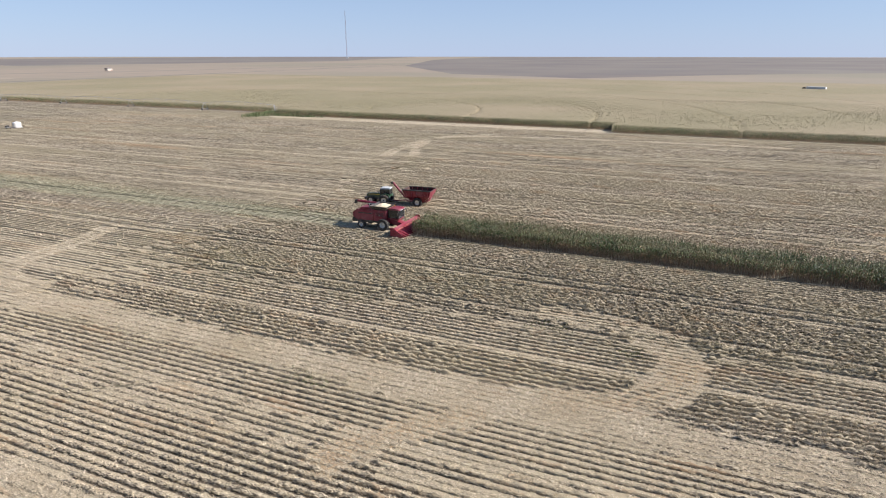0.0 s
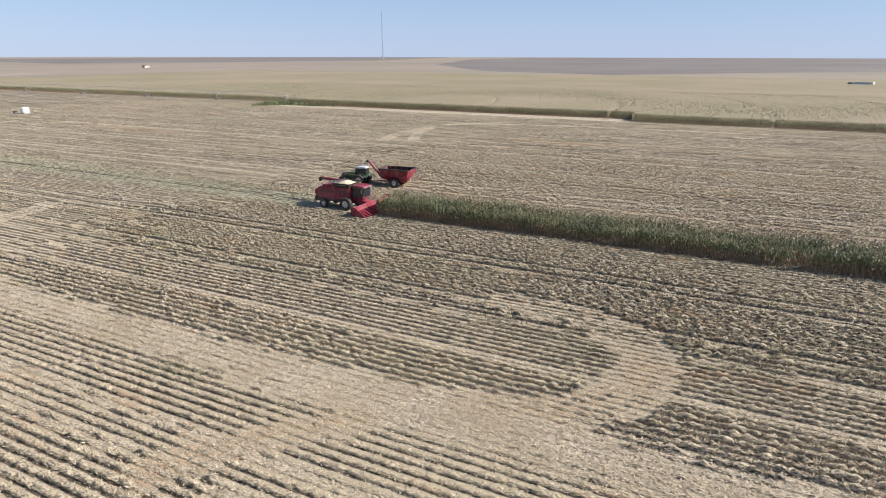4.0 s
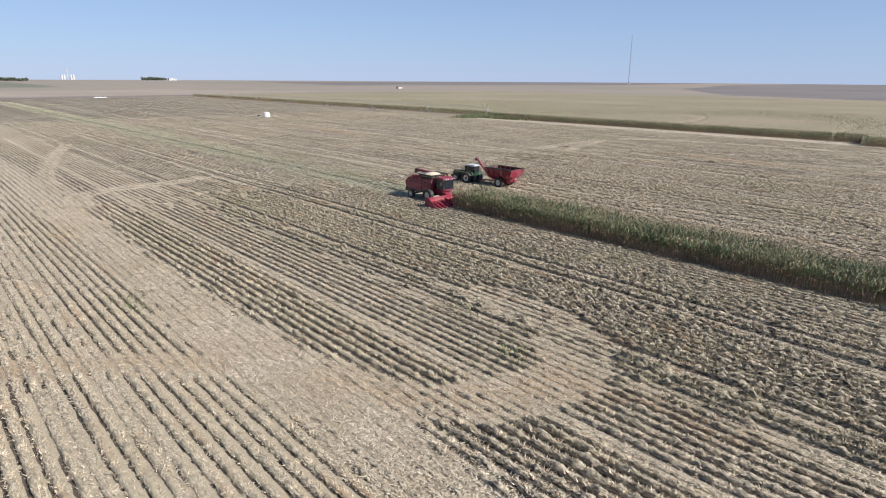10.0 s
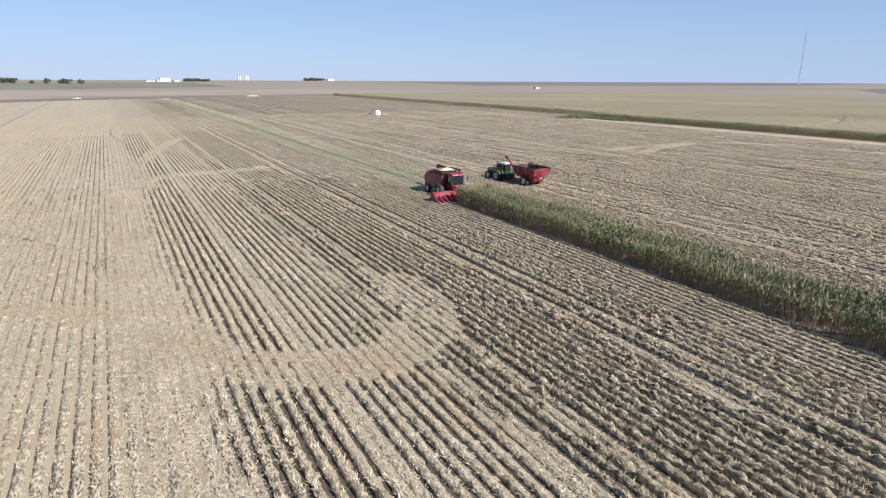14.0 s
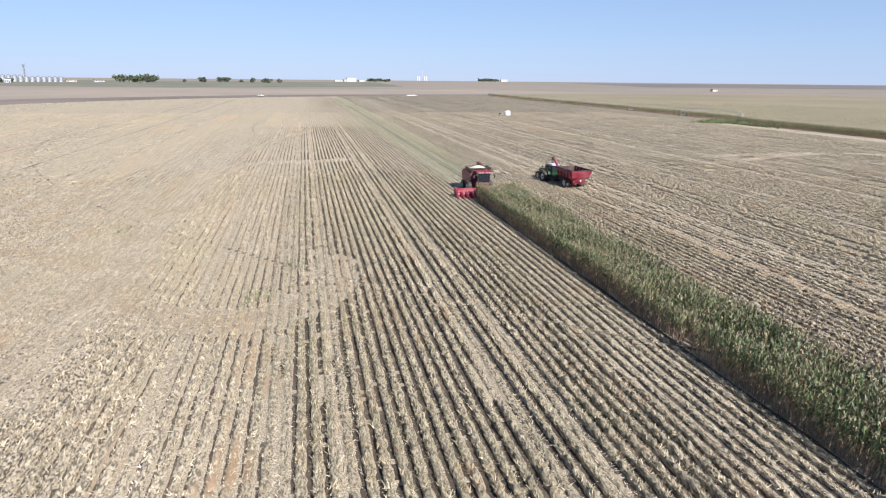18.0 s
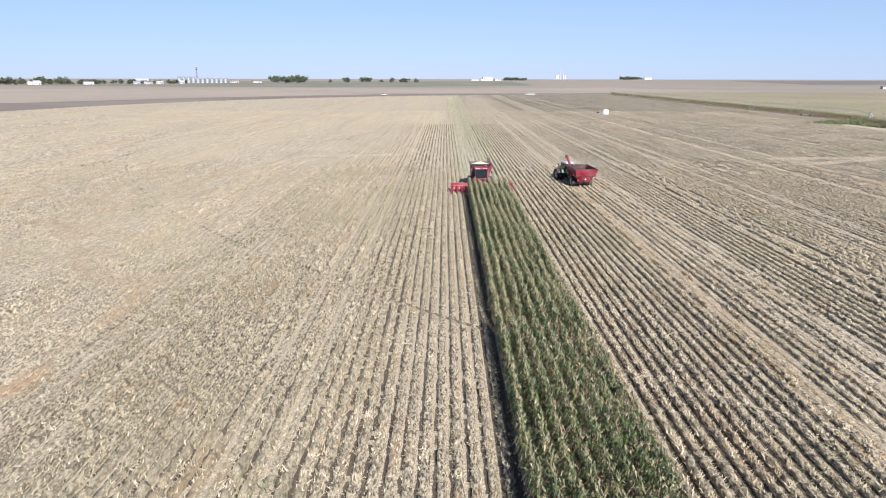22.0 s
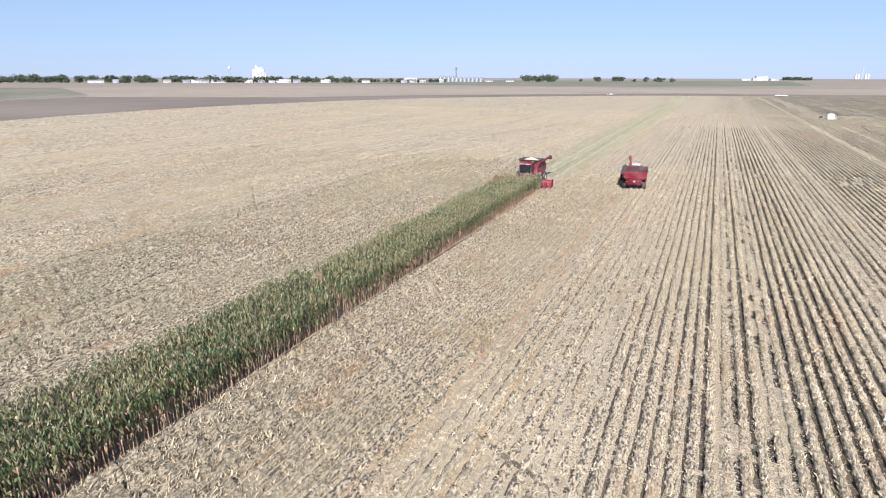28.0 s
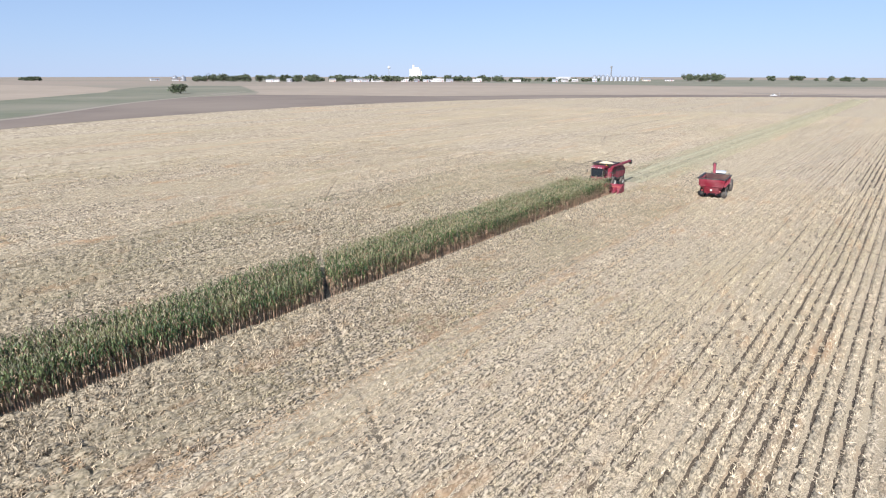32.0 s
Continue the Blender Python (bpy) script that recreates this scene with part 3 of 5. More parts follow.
litter("straw_litter", -130, 120, 90, 240, 40000, 12, 0.3)


def smooth(line, times=3):
    """Rounds the corners of a line of points."""
    for _ in range(times):
        out = [line[0]]
        for (ax, ay), (bx, by) in zip(line, line[1:]):
            out += [(0.75 * ax + 0.25 * bx, 0.75 * ay + 0.25 * by), (0.25 * ax + 0.75 * bx, 0.25 * ay + 0.75 * by)]
        line = out + [line[-1]]
    return line


def turn_straw(line, w, count, seed, lanes=0.0, size=1.0, material="residue", label="pale flattened straw on a machine's track"):
    """Straw thrown flat along a turning track."""
    rng = np.random.default_rng(seed)
    p = np.array(line, float)
    seg = np.hypot(*np.diff(p, axis=0).T)
    t = rng.uniform(0, 1, count) * seg.sum()
    ends = np.concatenate([[0], np.cumsum(seg)])
    k = np.clip(np.searchsorted(ends, t) - 1, 0, len(seg) - 1)
    way = np.diff(p, axis=0) / seg[:, None]
    off = rng.choice((-0.40, -0.22, 0.22, 0.40, 0.0), count, p=(0.26, 0.22, 0.22, 0.26, 0.04)) * w * lanes + rng.normal(0, 0.16 + 0.28 * w * (1 - lanes), count)
    x = np.interp(t, ends, p[:, 0]) + way[k, 1] * off + rng.normal(0, 0.15, count)
    y = np.interp(t, ends, p[:, 1]) - way[k, 0] * off + rng.normal(0, 0.15, count)
    base = np.stack([x, y, rng.uniform(0.02, 0.12, count)], 1)
    tagged(tri_object("flattened_straw", spikes(rng, base, rng.uniform(-0.02, 0.1, count), size * rng.uniform(0.15, 0.4, count), size * rng.uniform(0.02, 0.045, count)), material),
           label, "straw", kind="stuff")


for k, (line, w) in enumerate(zip(TURNS, TURN_WIDTHS)):
    turn_straw(smooth(line), w, (14000, 15000, 3000, 60000, 22000, 9000)[k], 70 + k, 1.0, (0.8, 1.3, 0.8, 2.0, 2.0, 1.6)[k])
turn_straw([(-41.0, 15), (-41.0, 130)], 4.6, 90000, 80)
# rusty husks left in streaks
for k, (line, w, n) in enumerate((([(17.4, 8), (17.3, 112)], 1.6, 13000), ([(20.6, 10), (20.5, 90)], 0.7, 4000), ([(-40, 66), (-37, 58.6), (-32, 55.4), (-27, 55.2)], 3.4, 2600),
                                 ([(-55, 79), (-48, 75), (-43, 70)], 3.2, 2200), ([(-20, 50), (-19, 62)], 3.0, 700), ([(-8.6, 30), (-8.4, 58)], 1.4, 900))):
    turn_straw(line, w, n, 170 + k, 0.0, 1.0, "husk", "rust-coloured corn husks strewn along a row")
for k, (x, w) in enumerate(LANES[1:]):
    turn_straw([(x, 0), (x, 260)], w * 0.55, int((13000 if w < 2 else 24000) * max(w, 0.9)), 120 + k, 0.0, 1.0)


# ---- standing corn ----
def corn_plants(rng, x, y, tall, leaves, wide, dead=0.42):
    """Arrays of triangles for corn plants: stalks, arching leaves and tassels."""
    n = len(x)
    h = tall * rng.uniform(0.86, 1.1, n)
    foot = np.stack([x, y, np.zeros(n)], 1)
    lean = np.stack([rng.normal(0, 0.06, n), rng.normal(0, 0.10, n), h], 1)
    stalk = []
    for a in (0.0, 1.57):
        s = np.array([math.cos(a), math.sin(a), 0]) * 0.038
        stalk += [np.stack([foot - s, foot + s, foot + lean], 1)]
    green, dry = [], []
    for k in range(leaves):
        u = 0.24 + 0.68 * (k + rng.uniform(0, 1, n)) / leaves
        p = foot + lean * u[:, None]
        a = rng.uniform(0, 6.2832, n) if k % 2 else rng.normal(0, 0.5, n) + np.where(rng.uniform(0, 1, n) > 0.5, 0, 3.1416)
        d = np.stack([np.cos(a), np.sin(a), 0 * a], 1)
        s = np.stack([-np.sin(a), np.cos(a), 0 * a], 1) * (wide * rng.uniform(0.7, 1.3, n))[:, None]
        out = rng.uniform(0.16, 0.42, n)[:, None]
        up = rng.uniform(0.08, 0.34, n)
        q = p + d * out * 0.55 + np.stack([0 * a, 0 * a, up], 1)
        t = p + d * out * 1.1 + np.stack([0 * a, 0 * a, up - rng.uniform(0.05, 0.42, n)], 1)
        tri = np.concatenate([np.stack([p, q - s, q + s], 1), np.stack([q - s, t, q + s], 1)], 1).reshape(n, 6, 3)
        old = (u < dead + 0.2 * rng.uniform(-1, 1, n)) | (rng.uniform(0, 1, n) < 0.10)
        dry.append(tri[old].reshape(-1, 3))
        green.append(tri[~old].reshape(-1, 3))
    tas = []
    for k in range(3):
        a = rng.uniform(0, 6.2832, n)
        s = np.stack([np.cos(a), np.sin(a), 0 * a], 1)
        top = foot + lean
        tas.append(np.stack([top - s * 0.025, top + s * 0.025, top + s * rng.uniform(0.03, 0.16, n)[:, None] + np.array([0, 0, 0.26])], 1))
    return (np.concatenate(stalk).reshape(-1, 3), np.concatenate(green), np.concatenate(dry), np.concatenate(tas).reshape(-1, 3))


def corn_row(x, y0, y1, step, seed, label, leaves=18, wide=0.042, tall=2.3, name="corn_row", dead=0.42):
    rng = np.random.default_rng(seed)
    y = np.arange(y0, y1, step)
    y = y + rng.uniform(-0.4, 0.4, len(y)) * step
    xx = x + rng.normal(0, 0.05, len(y))
    r = np.hypot(xx - PIVOT[0], y - PIVOT[1])
    keep = rng.uniform(0, 1, len(y)) > 0.03
    for w in WHEEL_TRACKS:
        keep &= np.abs(r - w) > 0.30
    high = tall * (1 + 0.07 * np.sin(y[keep] * 0.35 + x) + 0.05 * np.sin(y[keep] * 0.09))
    sets = corn_plants(rng, xx[keep], y[keep], high, leaves, wide, dead)
    top = thing(name, label, "corn", "rows of standing corn", at=(0, 0, 0))
    for nm, v, m in zip(("stalk", "green_leaf", "dry_leaf", "tassel"), sets, ("corn_stalk", "leaf", "dry_leaf", "tassel")):
        ob = tri_object(nm, v, m)
        ob.parent = top
        ob["kind"] = "stuff"
    return top


STRIP_END = 97.0
ribbon("strip_ground", [(3.07, -30), (3.07, 40), (3.07, 97.5)], 5.5, 0.012, "field", "bare shaded soil under the standing corn", category="soil", rag=0.1, step=3)
for k in range(8):
    corn_row(0.4 + k * ROW, -28, STRIP_END + 0.3 * ((k * 5) % 3), 0.17, 40 + k, "green ripening corn row standing uncut amid pale stubble")

# the uncut corn east of the field: its outer rows, then the closed canopy
EDGE = [(147.0, -160.0, 86.0), (155.5, 86.0, 243.0), (165.0, 252.0, 645.0)]
for k, (x, y0, y1) in enumerate(EDGE):
    for j in range(4):
        corn_row(x + j * ROW, y0, y1, 0.34 if k < 2 else 0.5, 90 + 10 * k + j, "outer row of the uncut corn field", leaves=9, wide=0.075, tall=2.45, dead=0.22)


def canopy(name, x0, x1, y0, y1, step):
    xs, ys = np.arange(x0, x1 + step, step), np.arange(y0, y1 + step, step)
    rng = np.random.default_rng(7)

    def top(x, y):
        z = 2.35 + rng.uniform(-0.10, 0.10, x.shape) + 0.12 * np.sin(x * 0.05 + np.sin(y * 0.031) * 2)
        r = np.hypot(x - PIVOT[0], y - PIVOT[1])
        for w in WHEEL_TRACKS:
            z = np.where(np.abs(r - w) < step * 0.4, 1.7, z)
        return np.where((x <= xs[0]) | (x >= xs[-1]), 0.0, z)
    return tagged(grid_sheet(name, xs, ys, top, "canopy"), "dense ripening corn with tan tassels over dull green", "corn", kind="stuff")


canopy("corn_field_south", 149.8, 560, -300, 86.6, 1.5)
canopy("corn_field_middle", 158.4, 560, 86.2, 244.6, 1.1)
canopy("corn_field_north", 168.0, 560, 244.2, 640, 1.9)
rngt = np.random.default_rng(21)
tx, ty = rngt.uniform(150, 300, 80000), rngt.uniform(-60, 420, 80000)
okt = np.where(ty < 86, tx > 150, np.where(ty < 244, tx > 158.6, tx > 168.5))
tx, ty = tx[okt], ty[okt]
tagged(tri_object("corn_tassels", spikes(rngt, np.stack([tx, ty, np.full(len(tx), 2.2)], 1), rngt.uniform(0.2, 0.65, len(tx)), rngt.uniform(0.05, 0.4, len(tx)),
                                         rngt.uniform(0.05, 0.12, len(tx))), "tassel"), "tan tassels over the uncut corn", "corn", kind="stuff")


# ---- machines ----
def wheel(parent, name, at, dia, width, rim_mat="rim", lugs=18, rim_share=0.52, label=""):
    """A lugged farm tyre on a dished rim; its axle along x."""
    r, w = dia / 2, width / 2
    rr = r * rim_share
    tyre = lathe([(rr, -w * 0.8), (r * 0.80, -w), (r * 0.95, -w * 0.86), (r * 0.965, 0), (r * 0.95, w * 0.86), (r * 0.80, w), (rr, w * 0.8), (rr * 0.96, 0), (rr, -w * 0.8)], 28, "X")
    for i in range(lugs):
        for sgn in (-1, 1):
            lug = box(-w * 0.48, w * 0.48, -r * 0.035, r * 0.035, -0.03 * dia / 1.8, 0.03 * dia / 1.8)
            a = 6.2831853 * (i + (0.25 if sgn > 0 else -0.25)) / lugs
            bmesh.ops.transform(lug, matrix=Matrix.Rotation(a, 4, "X") @ Matrix.Translation((sgn * w * 0.44, 0, r * 0.975)) @ Matrix.Rotation(0.6 * sgn, 4, "Z"), verts=lug.verts)
            tmp = bpy.data.meshes.new("tmp")
            lug.to_mesh(tmp)
            lug.free()
            tyre.from_mesh(tmp)
            bpy.data.meshes.remove(tmp)
    move(tyre, *at)
    whole = part(name, tyre, "rubber", parent, label)
    rim = lathe([(rr * 0.98, -w * 0.7), (rr * 0.9, -w * 0.62), (rr * 0.5, -w * 0.2), (rr * 0.2, -w * 0.25), (0.001, -w * 0.3)], 24, "X")
    lathe([(rr * 0.98, w * 0.7), (rr * 0.9, w * 0.62), (rr * 0.5, w * 0.2), (rr * 0.2, w * 0.25), (0.001, w * 0.3)], 24, "X", rim)
    move(rim, *at)
    part("rim", rim, rim_mat, whole)
    hub = tube((at[0] - w * 0.45, at[1], at[2]), (at[0] + w * 0.45, at[1], at[2]), rr * 0.22, n=14)
    part("hub", hub, "steel", whole)
    return whole


def combine(at, turn):
    """A red combine with a twelve-row corn head; it faces -y, its feet at z 0."""
    c = thing("combine_harvester", "red combine harvester with a wide corn head and heaped grain tank", "combine", at=at, turn=turn)
    # hull
    part("body", prism([(-0.3, 1.25), (5.0, 1.2), (6.1, 1.75), (6.2, 2.5), (5.3, 3.15), (2.4, 3.3), (-0.3, 3.3)], -1.35, 1.35, 0.07), "red", c)
    for sx in (-1, 1):
        x = sx * 1.35
        a, b = min(x, x + sx * 0.13), max(x, x + sx * 0.13)
        part("side_panel", prism([(-0.1, 1.5), (2.15, 1.5), (2.15, 3.2), (-0.1, 3.2)], a, b, 0.04), "red", c)
        part("side_panel", prism([(2.22, 1.45), (4.9, 1.5), (5.6, 2.0), (5.2, 3.0), (2.22, 3.2)], a, b, 0.04), "red", c)
        part("side_skirt", prism([(-0.1, 1.12), (4.9, 1.12), (4.9, 1.42), (-0.1, 1.42)], a, b, 0.03), "black", c)
        part("trim_line", prism([(2.4, 2.55), (5.1, 2.5), (5.05, 2.66), (2.4, 2.75)], min(x + sx * 0.13, x + sx * 0.136), max(x + sx * 0.13, x + sx * 0.136)), "black", c)
        for k in range(5):
            part("vent_slat", box(min(x + sx * 0.13, x + sx * 0.16), max(x + sx * 0.13, x + sx * 0.16), 0.3, 1.7, 2.3 + 0.13 * k, 2.36 + 0.13 * k), "black", c)
        part("rear_light", box(sx * 1.05 - 0.12, sx * 1.05 + 0.12, 6.17, 6.24, 2.3, 2.42, 0.02), "dark_red", c)
    part("engine_hood", prism([(2.4, 3.28), (5.0, 3.1), (4.8, 3.45), (2.4, 3.62)], -1.2, 1.2, 0.08), "red", c)
    part("engine_screen", box(0.35, 1.15, 2.9, 4.2, 3.5, 3.72, 0.04), "black", c)
    part("exhaust", tube((-0.8, 3.2, 3.3), (-0.8, 3.2, 4.1), 0.09), "steel", c)
    part("straw_chopper", prism([(5.0, 1.0), (6.3, 0.85), (6.5, 1.2), (6.1, 1.75), (5.0, 1.5)], -1.15, 1.15, 0.04), "black", c)
    part("rear_axle", tube((-1.5, 4.4, 0.72), (1.5, 4.4, 0.72), 0.14), "black", c)
    part("front_axle", tube((-1.7, 0.3, 0.98), (1.7, 0.3, 0.98), 0.22), "black", c)
    part("underbody", prism([(-0.3, 0.95), (4.6, 1.0), (4.6, 1.3), (-0.3, 1.3)], -0.95, 0.95, 0.05), "black", c)
    # tank
    tank = bmesh.new()
    lo = [(-1.25, 0.0), (1.25, 0.0), (1.25, 2.3), (-1.25, 2.3)]
    hi = [(-1.75, -0.45), (1.75, -0.45), (1.75, 2.75), (-1.75, 2.75)]
    A = [tank.verts.new((x, y, 3.28)) for x, y in lo]
    B = [tank.verts.new((x, y, 3.98)) for x, y in hi]
    Ci = [tank.verts.new((x * 0.965, 1.15 + (y - 1.15) * 0.965, 3.98)) for x, y in hi]
    Di = [tank.verts.new((x * 0.94, 1.15 + (y - 1.15) * 0.94, 3.32)) for x, y in lo]
    for i in range(4):
        j = (i + 1) % 4
        tank.faces.new((A[i], A[j], B[j], B[i]))
        tank.faces.new((B[i], B[j], Ci[j], Ci[i]))
        tank.faces.new((Ci[i], Ci[j], Di[j], Di[i]))
    tank.faces.new(Di)
    t = part("grain_tank", tank, "black", c, "black flared grain tank extension")
    heap = bmesh.new()
    rngh = random.Random(4)
    n = 20
    tip = heap.verts.new((0.05, 1.2, 4.22))
    mid = [heap.verts.new((math.cos(6.283 * i / n) * 0.7 + rngh.uniform(-.05, .05), 1.15 + math.sin(6.283 * i / n) * 0.62, 4.02 + rngh.uniform(-.03, .03))) for i in range(n)]
    out = [heap.verts.new((max(-1.55, min(1.55, math.cos(6.283 * i / n) * 1.9)), 1.15 + max(-1.4, min(1.4, math.sin(6.283 * i / n) * 1.7)), 3.62)) for i in range(n)]
    for i in range(n):
        heap.faces.new((tip, mid[i], mid[(i + 1) % n]))
        heap.faces.new((mid[i], out[i], out[(i + 1) % n], mid[(i + 1) % n]))
    part("grain_heap", heap, "grain", t, "heap of golden corn grain")
    # cab
    cab = part("cab", prism([(-2.15, 1.75), (-0.35, 1.75), (-0.35, 2.05), (-2.25, 2.05)], -0.98, 0.98, 0.05), "red", c, "red cab with dark glass")
    part("cab_roof", prism([(-2.55, 3.42), (-0.3, 3.42), (-0.35, 3.66), (-1.2, 3.74), (-2.3, 3.66)], -1.08, 1.08, 0.06), "red", cab)
    part("windscreen", prism([(-2.27, 2.07), (-2.23, 2.07), (-2.33, 3.4), (-2.37, 3.4)], -0.86, 0.86), "glass", cab)
    for sx in (-1, 1):
        part("side_window", prism([(-2.12, 2.07), (-0.5, 2.07), (-0.5, 3.4), (-2.22, 3.4)], sx * 0.93 - 0.015, sx * 0.93 + 0.015), "glass", cab)
        for yy in (-2.22, -0.42):
            part("cab_pillar", box(sx * 0.94 - 0.05, sx * 0.94 + 0.05, yy - 0.06, yy + 0.06, 2.05, 3.43), "black", cab)
        part("mirror", box(sx * 1.6 - 0.12, sx * 1.6 + 0.12, -2.42, -2.34, 2.75, 3.15, 0.03), "black", cab)
        part("mirror_arm", tube((sx * 1.0, -2.3, 3.35), (sx * 1.6, -2.38, 3.12), 0.025, n=6), "black", cab)
        for k in range(2):
            part("work_light", box(sx * (0.35 + 0.4 * k) - 0.11, sx * (0.35 + 0.4 * k) + 0.11, -2.62, -2.53, 3.48, 3.6, 0.02), "white", cab)
    part("operator_seat", prism([(-1.4, 2.05), (-0.8, 2.05), (-0.65, 2.9), (-0.8, 2.95), (-0.95, 2.4), (-1.4, 2.35)], -0.28, 0.28, 0.04), "black", cab)
    part("beacon", tube((0.8, -0.6, 3.68), (0.8, -0.6, 3.86), 0.07), "yellow", cab)
    part("platform", box(0.98, 1.85, -1.9, -0.3, 1.72, 1.8), "black", c)
    for k in range(5):
        part("ladder_rung", box(1.45, 1.85, -1.85 - 0.02 * k, -1.75 - 0.02 * k, 0.45 + 0.27 * k, 0.49 + 0.27 * k), "steel", c)
    for yy in (-1.9, -0.35):
        part("handrail", tube((1.83, yy, 1.78), (1.83, yy, 2.75), 0.025, n=6), "steel", c)
    part("handrail", tube((1.83, -1.9, 2.75), (1.83, -0.35, 2.75), 0.025, n=6), "steel", c)
    part("feeder_house", prism([(-0.2, 1.2), (-0.2, 2.0), (-2.6, 1.35), (-2.6, 0.55)], -0.72, 0.72, 0.04), "red", c)
    # wheels
    for sx in (-1, 1):
        wheel(c, "drive_wheel", (sx * 1.72, 0.3, 0.98), 1.96, 0.72, "rim")
        wheel(c, "steer_wheel", (sx * 1.55, 4.4, 0.70), 1.40, 0.5, "rim", 16)
    # unloading auger folded back along the machine's left side
    au = part("unloading_auger", tube((1.62, -0.1, 3.55), (1.72, 6.9, 3.72), 0.21, n=16), "red", c, "red unloading auger folded to the rear")
    part("auger_elbow", tube((1.35, -0.1, 2.7), (1.62, -0.1, 3.58), 0.24, n=14), "red", au)
    part("spout", prism([(6.85, 3.98), (7.35, 3.9), (7.5, 3.35), (7.2, 3.2), (6.85, 3.45)], 1.5, 1.95, 0.04), "black", au, "black rubber spout")
    # corn head
    head = part("corn_head", prism([(-2.62, 0.45), (-2.62, 1.25), (-2.85, 1.38), (-3.35, 1.0), (-3.6, 0.45), (-3.3, 0.32)], -4.62, 4.62, 0.03), "red", c, "wide red twelve-row corn head")
    part("head_auger", tube((-4.4, -3.32, 0.98), (4.4, -3.32, 0.98), 0.2, n=12), "dark_red", head)
    for i in range(13):
        x = -4.572 + i * ROW
        sn = bmesh.new()
        w = 0.27 if 0 < i < 12 else 0.22
        tipv = sn.verts.new((x, -5.35, 0.12))
        back = [(x - w, -3.45, 0.35), (x - w, -3.5, 0.82), (x, -3.35, 1.12), (x + w, -3.5, 0.82), (x + w, -3.45, 0.35)]
        midp = [(x - w * 0.9, -4.3, 0.22), (x - w * 0.75, -4.35, 0.55), (x, -4.3, 0.74), (x + w * 0.75, -4.35, 0.55), (x + w * 0.9, -4.3, 0.22)]
        vb, vm = [sn.verts.new(p) for p in back], [sn.verts.new(p) for p in midp]
        for k in range(4):
            sn.faces.new((vb[k], vb[k + 1], vm[k + 1], vm[k]))
            sn.faces.new((vm[k], vm[k + 1], tipv))
        sn.faces.new((vb[0], vm[0], vm[4], vb[4]))
        sn.faces.new((vm[0], tipv, vm[4]))
        sn.faces.new(vb[::-1])
        part("row_divider", sn, "red", head)
    for sx in (-1, 1):
        part("end_shield", prism([(-2.6, 0.3), (-2.6, 1.5), (-3.2, 1.55), (-4.4, 0.8), (-5.3, 0.15), (-3.4, 0.18)], sx * 4.72 - 0.06, sx * 4.72 + 0.06, 0.02), "red", head)
    return c


